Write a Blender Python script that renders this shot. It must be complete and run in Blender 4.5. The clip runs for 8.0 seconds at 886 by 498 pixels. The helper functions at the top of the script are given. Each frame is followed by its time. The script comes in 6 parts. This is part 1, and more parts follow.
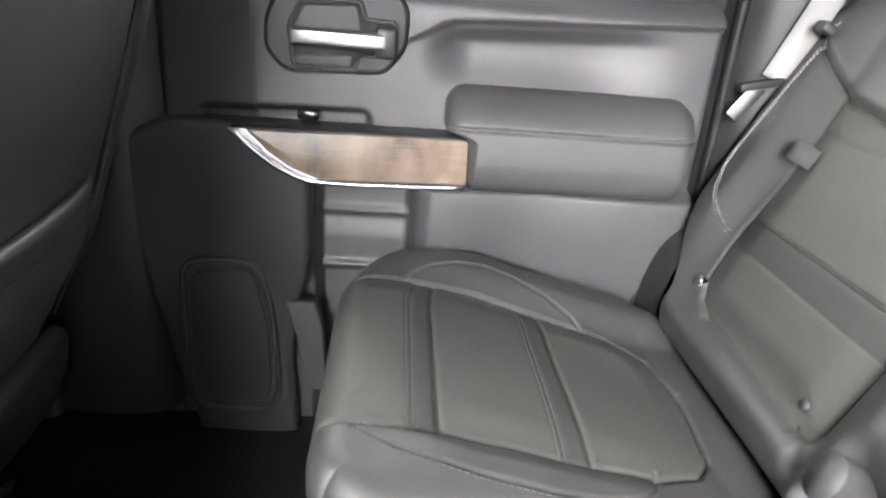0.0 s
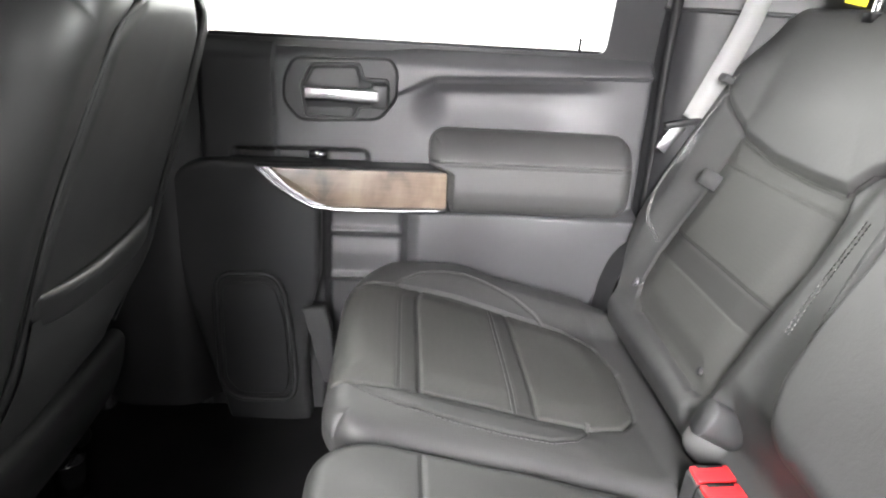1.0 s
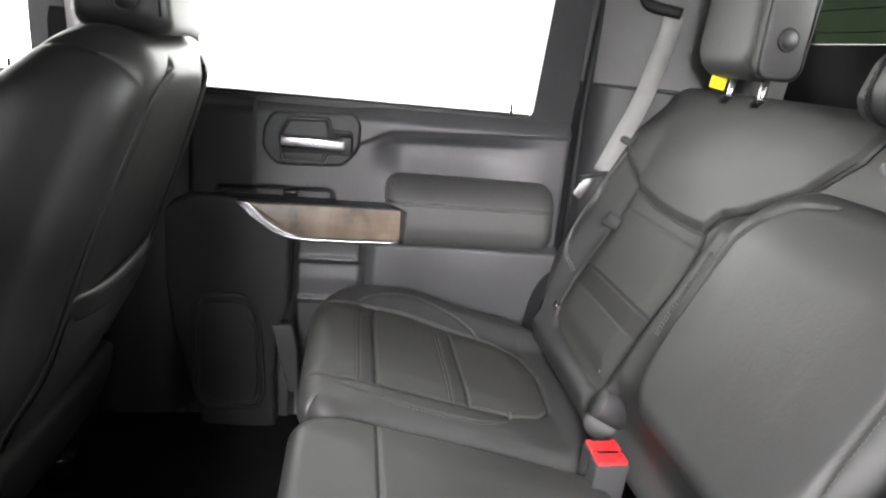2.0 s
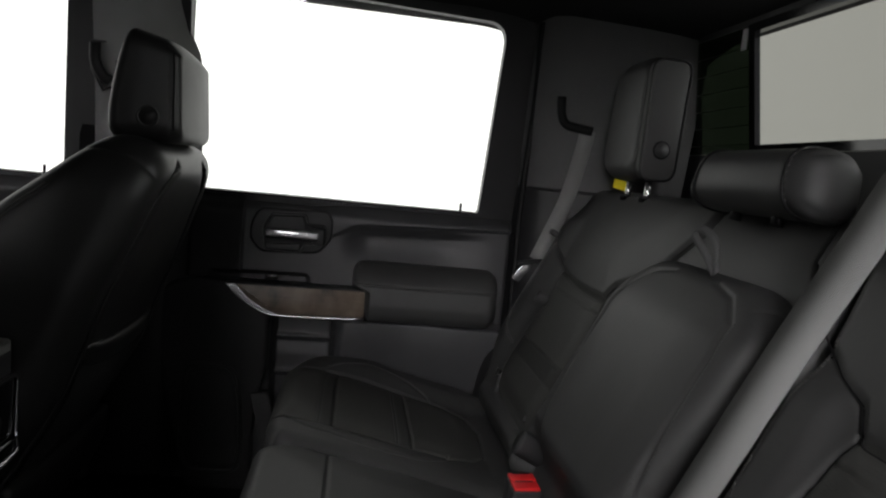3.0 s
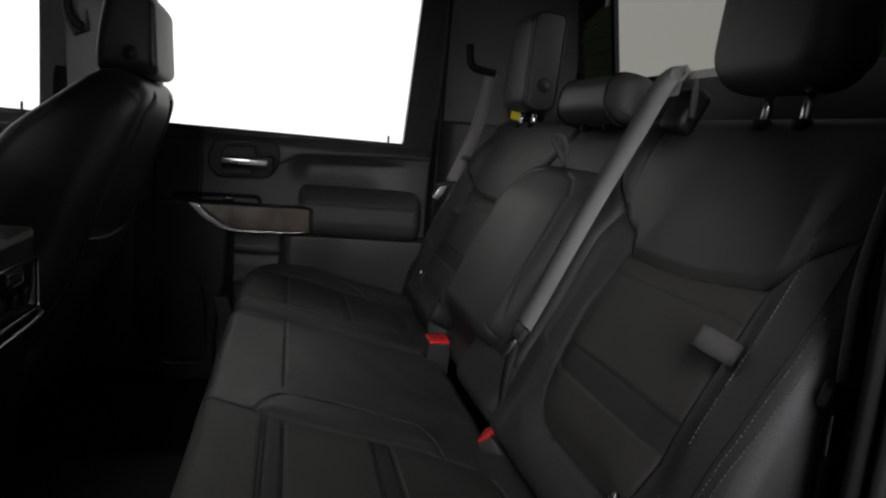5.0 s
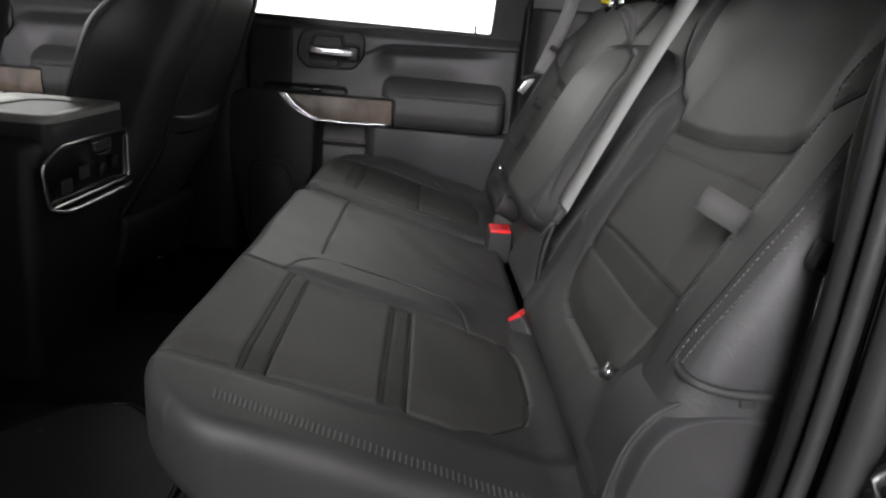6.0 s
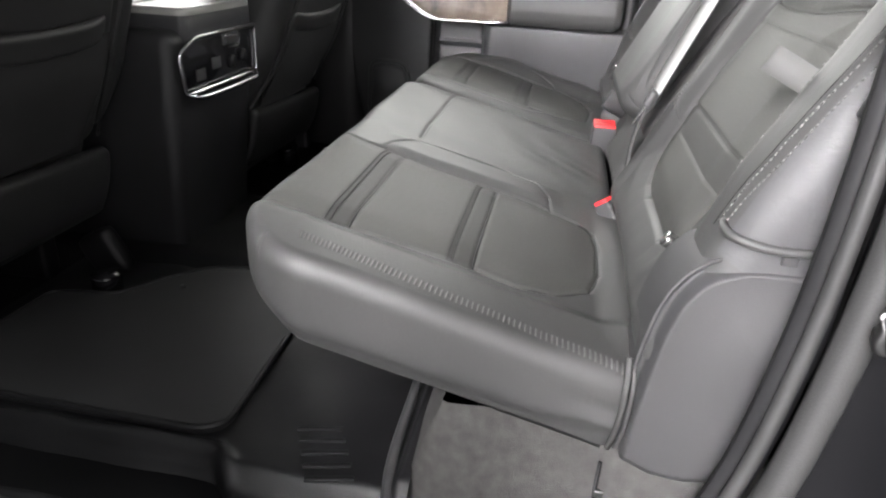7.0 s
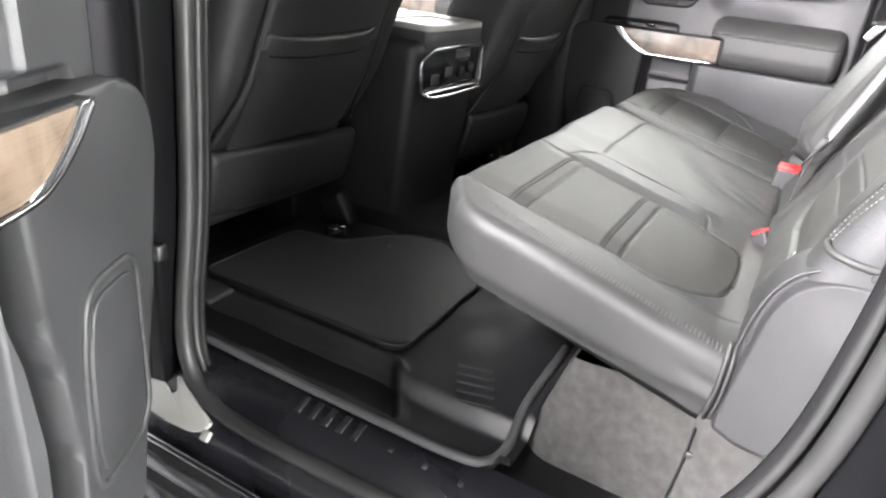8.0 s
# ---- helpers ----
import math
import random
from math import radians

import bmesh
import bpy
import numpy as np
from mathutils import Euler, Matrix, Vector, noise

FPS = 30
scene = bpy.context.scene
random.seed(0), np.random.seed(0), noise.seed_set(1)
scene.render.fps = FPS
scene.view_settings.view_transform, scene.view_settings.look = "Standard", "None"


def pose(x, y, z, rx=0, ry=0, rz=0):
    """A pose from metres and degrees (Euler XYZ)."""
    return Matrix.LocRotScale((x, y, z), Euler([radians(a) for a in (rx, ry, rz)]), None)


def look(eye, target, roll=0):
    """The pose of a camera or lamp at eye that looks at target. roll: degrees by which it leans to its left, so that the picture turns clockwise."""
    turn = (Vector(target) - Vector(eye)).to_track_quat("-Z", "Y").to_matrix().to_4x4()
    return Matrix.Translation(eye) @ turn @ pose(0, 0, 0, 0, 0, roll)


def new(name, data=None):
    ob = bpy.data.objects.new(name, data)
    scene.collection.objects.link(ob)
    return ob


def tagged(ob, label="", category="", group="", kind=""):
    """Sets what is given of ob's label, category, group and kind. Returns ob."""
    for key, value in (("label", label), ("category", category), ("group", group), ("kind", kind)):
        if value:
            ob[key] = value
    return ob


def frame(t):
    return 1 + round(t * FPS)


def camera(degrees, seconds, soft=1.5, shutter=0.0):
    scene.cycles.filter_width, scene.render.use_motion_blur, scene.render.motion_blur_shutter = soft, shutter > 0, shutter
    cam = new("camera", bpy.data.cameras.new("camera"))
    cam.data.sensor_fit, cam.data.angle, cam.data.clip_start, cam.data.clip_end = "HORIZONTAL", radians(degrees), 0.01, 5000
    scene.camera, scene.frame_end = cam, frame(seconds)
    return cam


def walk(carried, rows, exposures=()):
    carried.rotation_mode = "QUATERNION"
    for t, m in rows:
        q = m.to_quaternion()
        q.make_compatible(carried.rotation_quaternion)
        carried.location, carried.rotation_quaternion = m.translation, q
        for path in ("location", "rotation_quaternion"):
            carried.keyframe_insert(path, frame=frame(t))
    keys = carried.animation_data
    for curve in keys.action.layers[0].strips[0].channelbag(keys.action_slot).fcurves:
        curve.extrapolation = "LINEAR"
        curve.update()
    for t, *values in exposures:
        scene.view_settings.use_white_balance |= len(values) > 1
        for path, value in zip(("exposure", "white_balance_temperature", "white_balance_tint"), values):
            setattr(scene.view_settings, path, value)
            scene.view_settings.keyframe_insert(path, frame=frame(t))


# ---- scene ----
from mathutils.bvhtree import BVHTree

# x: towards the tailgate, y: towards the passenger side, z: up from the cabin floor
cam = camera(67.5, 8.0, soft=2.25)
PATH = [
    (0, (-0.058, -0.187, 0.718), (0.103, 1.65, -0.056), 4.8),
    (0.5, (-0.047, -0.276, 0.752), (0.105, 1.574, 0.007), 4.5),
    (1, (-0.039, -0.399, 0.783), (0.101, 1.468, 0.078), 3.5),
    (2.3, (-0.061, -0.689, 0.828), (0.248, 1.232, 0.368), 6.2),
    (2.5, (-0.029, -0.744, 0.827), (0.272, 1.2, 0.462), 6.3),
    (3, (0.004, -0.879, 0.807), (0.277, 1.089, 0.578), 5.7),
    (3.5, (-0.017, -0.979, 0.796), (0.251, 0.989, 0.563), 4.8),
    (4, (-0.025, -1.08, 0.752), (0.425, 0.846, 0.454), 5.0),
    (4.2, (-0.029, -1.123, 0.743), (0.459, 0.791, 0.431), 5.3),
    (5.3, (0.01, -1.244, 0.727), (0.427, 0.683, 0.39), 5.5),
    (5.5, (0.046, -1.239, 0.711), (0.343, 0.689, 0.271), 5.7),
    (6, (0.146, -1.255, 0.676), (0.232, 0.653, 0.083), 5.4),
    (6.5, (0.205, -1.276, 0.653), (0.1, 0.581, -0.082), 4.2),
    (7, (0.228, -1.321, 0.641), (-0.06, 0.469, -0.204), 3.3),
    (7.5, (0.257, -1.429, 0.659), (-0.283, 0.298, -0.192), 4.7),
    (8, (0.323, -1.527, 0.671), (-0.497, 0.099, -0.156), 6.5),
]
walk(cam, [(t, look(eye, target, roll)) for t, eye, target, roll in PATH],
     exposures=[(0, 3.90, 6500, 10), (1.0, 3.79, 6500, 10), (1.3, 3.76, 6500, 10), (2.3, 2.2, 6500, 10), (2.6, 1.15, 6500, 10), (3.0, 0.0, 6500, 10), (3.5, -0.6, 6500, 10), (4.2, -0.6, 6500, 10), (5.3, 0.0, 6500, 11), (5.6, 0.45, 6500, 11), (6.0, 1.22, 6500, 11), (6.5, 2.68, 6500, 11), (7.0, 3.04, 6500, 11), (7.5, 3.34, 6500, 11), (8.0, 3.68, 6500, 11)])

# ---- world and light: a white-walled photo booth ----
world = bpy.data.worlds.new("booth")
scene.world = world
world.use_nodes = True
bg = world.node_tree.nodes["Background"]
bg.inputs[0].default_value = (0.96, 0.99, 1.0, 1)
bg.inputs[1].default_value = 0.04


# ---- materials ----
def material(name, base, rough=0.5, metal=0.0, grain=0.0, scale=600.0, vary=0.25, vscale=9.0, coat=0.0, spec=0.5, kind="noise", soft=0.0, crease=0.0):
    m = bpy.data.materials.new(name)
    m.use_nodes = True
    nt = m.node_tree
    b = nt.nodes["Principled BSDF"]
    b.inputs["Roughness"].default_value = rough
    b.inputs["Metallic"].default_value = metal
    b.inputs["Coat Weight"].default_value = coat
    b.inputs["Coat Roughness"].default_value = 0.15
    b.inputs["Specular IOR Level"].default_value = spec
    tc = nt.nodes.new("ShaderNodeTexCoord")
    big = nt.nodes.new("ShaderNodeTexNoise")
    big.inputs["Scale"].default_value = vscale
    big.inputs["Detail"].default_value = 5
    nt.links.new(tc.outputs["Object"], big.inputs["Vector"])
    ramp = nt.nodes.new("ShaderNodeMapRange")
    ramp.inputs[1].default_value, ramp.inputs[2].default_value = 0.3, 0.7
    ramp.inputs[3].default_value, ramp.inputs[4].default_value = 1 - vary, 1 + vary
    nt.links.new(big.outputs["Fac"], ramp.inputs[0])
    mul = nt.nodes.new("ShaderNodeVectorMath")
    mul.operation = "SCALE"
    mul.inputs[0].default_value = base
    nt.links.new(ramp.outputs[0], mul.inputs["Scale"])
    nt.links.new(mul.outputs[0], b.inputs["Base Color"])
    rr = nt.nodes.new("ShaderNodeMapRange")
    rr.inputs[3].default_value, rr.inputs[4].default_value = max(0.02, rough - 0.07), min(1, rough + 0.07)
    nt.links.new(big.outputs["Fac"], rr.inputs[0])
    nt.links.new(rr.outputs[0], b.inputs["Roughness"])
    if grain:
        if kind == "noise":
            tex = nt.nodes.new("ShaderNodeTexNoise")
            tex.inputs["Detail"].default_value = 2
        else:
            tex = nt.nodes.new("ShaderNodeTexVoronoi")
            if kind == "dots":
                tex.inputs["Randomness"].default_value = 0.0
        tex.inputs["Scale"].default_value = scale
        nt.links.new(tc.outputs["Object"], tex.inputs["Vector"])
        bump = nt.nodes.new("ShaderNodeBump")
        bump.inputs["Strength"].default_value = grain
        bump.inputs["Distance"].default_value = 0.0012
        nt.links.new(tex.outputs[0], bump.inputs["Height"])
        nt.links.new(bump.outputs["Normal"], b.inputs["Normal"])
        if soft:
            wave = nt.nodes.new("ShaderNodeTexNoise")
            wave.inputs["Scale"].default_value, wave.inputs["Detail"].default_value, wave.inputs["Distortion"].default_value = 10.0, 1.0, 0.3
            nt.links.new(tc.outputs["Object"], wave.inputs["Vector"])
            slack = nt.nodes.new("ShaderNodeBump")
            slack.inputs["Strength"].default_value = soft
            slack.inputs["Distance"].default_value = 0.012
            nt.links.new(wave.outputs["Fac"], slack.inputs["Height"])
            nt.links.new(slack.outputs["Normal"], bump.inputs["Normal"])
            if crease:
                fold = nt.nodes.new("ShaderNodeTexNoise")
                fold.inputs["Scale"].default_value, fold.inputs["Detail"].default_value, fold.inputs["Distortion"].default_value = 75.0, 3.0, 1.2
                nt.links.new(tc.outputs["Object"], fold.inputs["Vector"])
                rise = nt.nodes.new("ShaderNodeBump")
                rise.inputs["Strength"].default_value, rise.inputs["Distance"].default_value = crease, 0.006
                nt.links.new(fold.outputs["Fac"], rise.inputs["Height"])
                nt.links.new(rise.outputs["Normal"], slack.inputs["Normal"])
    return m


LEATHER = material("black_leather", (0.035, 0.0352, 0.0347), 0.52, grain=0.10, scale=760, kind="voronoi", vary=0.12, soft=0.16, spec=0.40, crease=0.05)
STRIP = material("plain_strip_leather", (0.028, 0.0282, 0.027), 0.60, grain=0.12, scale=760, kind="voronoi", vary=0.10, spec=0.30)
PERF = material("perforated_leather", (0.043, 0.0434, 0.0405), 0.60, grain=0.25, scale=640, kind="voronoi", vary=0.12, spec=0.33)
DARKTHREAD = material("black_thread", (0.012, 0.012, 0.012), 0.7, vary=0.1, spec=0.2)
LEATHER2 = material("seat_back_leather", (0.017, 0.017, 0.0172), 0.46, grain=0.10, scale=760, kind="voronoi", vary=0.12, soft=0.10, spec=0.45)
CLOTH = material("black_seat_cloth", (0.017, 0.017, 0.0175), 0.85, grain=0.5, scale=1100, vary=0.15, spec=0.25)
# hard plastic, darkened below its own tone for the front seat's shade
FWD = material("shade_darkened_plastic", (0.022, 0.022, 0.023), 0.42, grain=0.05, scale=900, vary=0.15, spec=0.3)
VINYL = material("door_vinyl", (0.038, 0.038, 0.040), 0.44, grain=0.25, scale=700, kind="voronoi", vary=0.12, spec=0.45)
PLASTIC = material("black_plastic", (0.014, 0.014, 0.015), 0.42, grain=0.25, scale=900, vary=0.15, spec=0.3)
PLASTIC2 = material("dark_grey_plastic", (0.032, 0.032, 0.033), 0.55, grain=0.2, scale=800, vary=0.12, spec=0.35)
GLOSSB = material("gloss_black", (0.008, 0.008, 0.009), 0.12, vary=0.1)
# pillar trim again, lightened for the light that falls on the door post
PILLAR_LIT = material("lit_post_trim", (0.24, 0.24, 0.24), 0.6, grain=0.3, scale=1200, vary=0.08)
PILLAR = material("pillar_trim", (0.085, 0.085, 0.085), 0.65, grain=0.4, scale=1200, vary=0.1)
HEADL = material("headliner_cloth", (0.02, 0.02, 0.02), 0.95, grain=0.6, scale=1500, vary=0.15)
RUBBER = material("rubber", (0.006, 0.006, 0.0065), 0.5, spec=0.2, vary=0.2)
SEAL = material("door_seal", (0.021, 0.021, 0.021), 0.40, grain=0.2, scale=500, vary=0.15, spec=0.35)
LIPM = material("grey_lip_rubber", (0.055, 0.055, 0.056), 0.45, grain=0.2, scale=500, vary=0.15, spec=0.35)
LINER = material("liner_rubber", (0.012, 0.012, 0.013), 0.42, grain=0.3, scale=420, vary=0.25, spec=0.3)
MATC = material("mat_rubber", (0.025, 0.025, 0.026), 0.55, grain=0.6, scale=380, kind="dots", vary=0.25)
CARPET = material("grey_carpet", (0.041, 0.0402, 0.0385), 0.95, grain=1.0, scale=700, vary=0.30, vscale=60)
CHROME = material("satin_chrome", (0.62, 0.62, 0.64), 0.24, metal=1.0, vary=0.05)
STEEL = material("bright_steel", (0.7, 0.7, 0.7), 0.25, metal=1.0, vary=0.1)
THREAD = material("grey_thread", (0.070, 0.070, 0.068), 0.8, vary=0.15)
# grey thread lightened for far rows that catch little light
PALETHREAD = material("pale_thread", (0.17, 0.17, 0.165), 0.75, vary=0.12)
DIMSTEEL = material("dull_steel", (0.09, 0.09, 0.09), 0.4, metal=1.0, vary=0.2)
PALE = material("satin_grey_panel", (0.22, 0.216, 0.205), 0.3, vary=0.06)
TICK2 = material("ladder_thread", (0.082, 0.082, 0.080), 0.7, vary=0.1)
TICK = material("dark_thread", (0.05, 0.05, 0.05), 0.7, vary=0.1)
RED = material("red_plastic", (0.62, 0.02, 0.025), 0.35, vary=0.06)
YELLOW = material("yellow_label", (0.75, 0.62, 0.02), 0.5, vary=0.05)
WHITE = material("patch_white", (0.7, 0.7, 0.7), 0.6, vary=0.05)
PAINT = material("dark_body_paint", (0.003, 0.003, 0.0034), 0.45, vary=0.1, coat=0.0, spec=0.06)
GLOSSP = material("sill_black", (0.008, 0.008, 0.010), 0.28, vary=0.25, spec=0.32)
FLOORM = material("booth_floor", (0.14, 0.14, 0.14), 0.6, vary=0.1, vscale=1.0)


def perforate(m, scale, hole, dark):
    """Rows of small dark holes over a material's base colour."""
    nt = m.node_tree
    b = nt.nodes["Principled BSDF"]
    tc = nt.nodes.new("ShaderNodeTexCoord")
    v = nt.nodes.new("ShaderNodeTexVoronoi")
    v.inputs["Scale"].default_value, v.inputs["Randomness"].default_value = scale, 0.0
    nt.links.new(tc.outputs["Object"], v.inputs["Vector"])
    r = nt.nodes.new("ShaderNodeMapRange")
    r.inputs[1].default_value, r.inputs[2].default_value = hole * 0.6, hole
    r.inputs[3].default_value, r.inputs[4].default_value = dark, 1.0
    nt.links.new(v.outputs["Distance"], r.inputs[0])
    k = nt.nodes.new("ShaderNodeVectorMath")
    k.operation = "SCALE"
    nt.links.new(b.inputs["Base Color"].links[0].from_socket, k.inputs[0])
    nt.links.new(r.outputs[0], k.inputs["Scale"])
    nt.links.new(k.outputs[0], b.inputs["Base Color"])


perforate(PERF, 330, 0.40, 0.86)


def webbing(name, base, ribs=0.3):
    m = material(name, base, 0.9, vary=0.08, spec=0.12)
    nt = m.node_tree
    b = nt.nodes["Principled BSDF"]
    tc = nt.nodes.new("ShaderNodeTexCoord")
    w = nt.nodes.new("ShaderNodeTexWave")
    w.bands_direction = "Z"
    w.inputs["Scale"].default_value = 230
    w.inputs["Distortion"].default_value = 0.4
    nt.links.new(tc.outputs["Object"], w.inputs["Vector"])
    bump = nt.nodes.new("ShaderNodeBump")
    bump.inputs["Strength"].default_value = ribs
    bump.inputs["Distance"].default_value = 0.001
    nt.links.new(w.outputs["Fac"], bump.inputs["Height"])
    nt.links.new(bump.outputs["Normal"], b.inputs["Normal"])
    return m


BELT = webbing("belt_webbing", (0.225, 0.225, 0.222))
TABW = webbing("tab_webbing", (0.045, 0.045, 0.045))
# two brighter copies of the tab webbing; their lit look is in the colour
NLOOP = webbing("lit_loop_webbing", (0.08, 0.08, 0.08))
NTAB = webbing("lit_tab_webbing", (0.115, 0.115, 0.113), 0.9)
# creased side leather, lightened for the light it catches from the open door
SIDE_LIT = material("lit_side_leather", (0.042, 0.0425, 0.044), 0.54, grain=0.10, scale=420, kind="voronoi", vary=0.12, soft=0.3, spec=0.4, crease=0.13)


def wood_material():
    m = bpy.data.materials.new("open_pore_wood")
    m.use_nodes = True
    nt = m.node_tree
    b = nt.nodes["Principled BSDF"]
    b.inputs["Roughness"].default_value = 0.4
    tc = nt.nodes.new("ShaderNodeTexCoord")
    mp = nt.nodes.new("ShaderNodeMapping")
    mp.inputs["Scale"].default_value = (22, 22, 9)
    nt.links.new(tc.outputs["Object"], mp.inputs["Vector"])
    n1 = nt.nodes.new("ShaderNodeTexNoise")
    n1.inputs["Scale"].default_value, n1.inputs["Detail"].default_value, n1.inputs["Distortion"].default_value = 1.0, 7, 0.6
    nt.links.new(mp.outputs[0], n1.inputs["Vector"])
    mp2 = nt.nodes.new("ShaderNodeMapping")
    mp2.inputs["Scale"].default_value = (14, 14, 600)
    nt.links.new(tc.outputs["Object"], mp2.inputs["Vector"])
    n2 = nt.nodes.new("ShaderNodeTexNoise")
    n2.inputs["Scale"].default_value, n2.inputs["Detail"].default_value = 1.0, 3
    nt.links.new(mp2.outputs[0], n2.inputs["Vector"])
    add = nt.nodes.new("ShaderNodeMath")
    add.operation = "MULTIPLY_ADD"
    add.inputs[1].default_value = 0.25
    nt.links.new(n2.outputs["Fac"], add.inputs[0])
    nt.links.new(n1.outputs["Fac"], add.inputs[2])
    cr = nt.nodes.new("ShaderNodeValToRGB")
    e = cr.color_ramp.elements
    e[0].position, e[0].color = 0.42, (0.034, 0.024, 0.018, 1)
    e[1].position, e[1].color = 0.80, (0.135, 0.104, 0.076, 1)
    mid = e.new(0.55)
    mid.color = (0.085, 0.061, 0.044, 1)
    nt.links.new(add.outputs[0], cr.inputs[0])
    nt.links.new(cr.outputs[0], b.inputs["Base Color"])
    bump = nt.nodes.new("ShaderNodeBump")
    bump.inputs["Strength"].default_value, bump.inputs["Distance"].default_value = 0.3, 0.0006
    nt.links.new(n2.outputs["Fac"], bump.inputs["Height"])
    nt.links.new(bump.outputs["Normal"], b.inputs["Normal"])
    return m


WOOD = wood_material()


def glass_material(name, tint):
    m = bpy.data.materials.new(name)
    m.use_nodes = True
    nt = m.node_tree
    nt.nodes.remove(nt.nodes["Principled BSDF"])
    tr = nt.nodes.new("ShaderNodeBsdfTransparent")
    tr.inputs[0].default_value = (*tint, 1)
    gl = nt.nodes.new("ShaderNodeBsdfGlossy")
    gl.inputs["Roughness"].default_value = 0.03
    lw = nt.nodes.new("ShaderNodeLayerWeight")
    lw.inputs[0].default_value = 0.5
    pw = nt.nodes.new("ShaderNodeMath")
    pw.operation = "POWER"
    pw.inputs[1].default_value = 5.0
    nt.links.new(lw.outputs["Facing"], pw.inputs[0])
    fr = nt.nodes.new("ShaderNodeMath")
    fr.operation = "MULTIPLY_ADD"
    fr.inputs[1].default_value, fr.inputs[2].default_value = 0.9, 0.035
    nt.links.new(pw.outputs[0], fr.inputs[0])
    mx = nt.nodes.new("ShaderNodeMixShader")
    nt.links.new(fr.outputs[0], mx.inputs[0])
    nt.links.new(tr.outputs[0], mx.inputs[1])
    nt.links.new(gl.outputs[0], mx.inputs[2])
    nt.links.new(mx.outputs[0], nt.nodes["Material Output"].inputs[0])
    return m


GLASS = glass_material("side_glass", (0.87, 0.88, 0.865))
DARKGLASS = glass_material("privacy_glass", (0.12, 0.145, 0.115))


def glow_material(name, color, strength):
    m = bpy.data.materials.new(name)
    m.use_nodes = True
    nt = m.node_tree
    b = nt.nodes["Principled BSDF"]
    b.inputs["Base Color"].default_value = (0.15, 0.15, 0.15, 1)
    b.inputs["Roughness"].default_value = 0.9
    b.inputs["Emission Color"].default_value = (*color, 1)
    b.inputs["Emission Strength"].default_value = strength
    return m


# ---- building helpers ----
CUR = Matrix.Identity(4)


def thing(name, at, label, category, group="", kind=""):
    e = new(name)
    e.empty_display_size = 0.05
    e.location = CUR @ Vector(at)
    e.matrix_basis = Matrix.Translation(CUR @ Vector(at))
    tagged(e, label, category, group, kind)
    return e


def part(name, vf, mat, parent=None, label="", smooth=True, kind=""):
    """One mesh object out of (verts, faces), under parent."""
    verts, faces = vf
    v = np.asarray(verts, float).reshape(-1, 3)
    m = np.array(CUR)
    v = v @ m[:3, :3].T + m[:3, 3]
    if np.linalg.det(m[:3, :3]) < 0:
        faces = [tuple(reversed(f)) for f in faces]
    me = bpy.data.meshes.new(name)
    me.from_pydata([tuple(p) for p in v], [], [tuple(int(i) for i in f) for f in faces])
    me.polygons.foreach_set("use_smooth", [smooth] * len(me.polygons))
    me.materials.append(mat)
    me.update()
    ob = new(name, me)
    if parent is not None:
        ob.parent = parent
        w = parent.matrix_basis.copy()
        if parent.parent is not None:
            w = Matrix.Translation((0, 0, 0))
        ob.matrix_parent_inverse = w.inverted()
    if label or kind:
        tagged(ob, label, kind=kind)
    return ob


def flat_large(ob, area=0.01):
    """Large faces of a moulding stay flat; its rounded edges are shaded smooth."""
    for p in ob.data.polygons:
        if p.area > area:
            p.use_smooth = False
    return ob


def grid_faces(n, m, flip=False):
    i, j = np.meshgrid(np.arange(n - 1), np.arange(m - 1), indexing="ij")
    a = (i * m + j).ravel()
    q = np.stack([a, a + m, a + m + 1, a + 1], 1)
    return q[:, ::-1] if flip else q


def arc_axis(W, r, skirt, step):
    n = max(2, int(round(2 * (W - r) / step)) + 1)
    core = np.linspace(-(W - r), W - r, n)
    ang = np.linspace(0, math.pi / 2, max(4, int(r * 1.57 / step) + 2))[1:]
    off = W - r + r * np.sin(ang)
    drop = r * (1 - np.cos(ang))
    if skirt > 0:
        k = max(2, int(skirt / (step * 3)) + 1)
        s = np.linspace(0, skirt, k + 1)[1:]
        off = np.r_[off, np.full(k, W)]
        drop = np.r_[drop, r + s]
    return np.r_[-off[::-1], core, off], np.r_[drop[::-1], np.zeros(n), drop]


def slab(U, V, r, R, depth, step=0.006, Rb=None):
    """A rounded slab's upper sheet: plan X, Y and the drop D below its top."""
    xu, du = arc_axis(U, r, max(0.0, depth - r), step)
    yv, dv = arc_axis(V, r, max(0.0, depth - r), step)
    X, Y = np.meshgrid(xu, yv, indexing="ij")
    D = np.minimum(np.hypot(du[:, None], dv[None, :]), depth)
    if R > 0:
        R = np.where(X > 0, R if Rb is None else Rb, R)
        qx, qy = np.abs(X) - (U - R), np.abs(Y) - (V - R)
        c = (qx > 0) & (qy > 0)
        k = np.where(c, np.maximum(qx, qy) / np.maximum(np.hypot(qx, qy), 1e-9), 1)
        X = np.where(c, np.sign(X) * (U - R + qx * k), X)
        Y = np.where(c, np.sign(Y) * (V - R + qy * k), Y)
    return X, Y, D


def sheet(P, flip=False):
    n, m, _ = P.shape
    return P.reshape(-1, 3), grid_faces(n, m, flip)


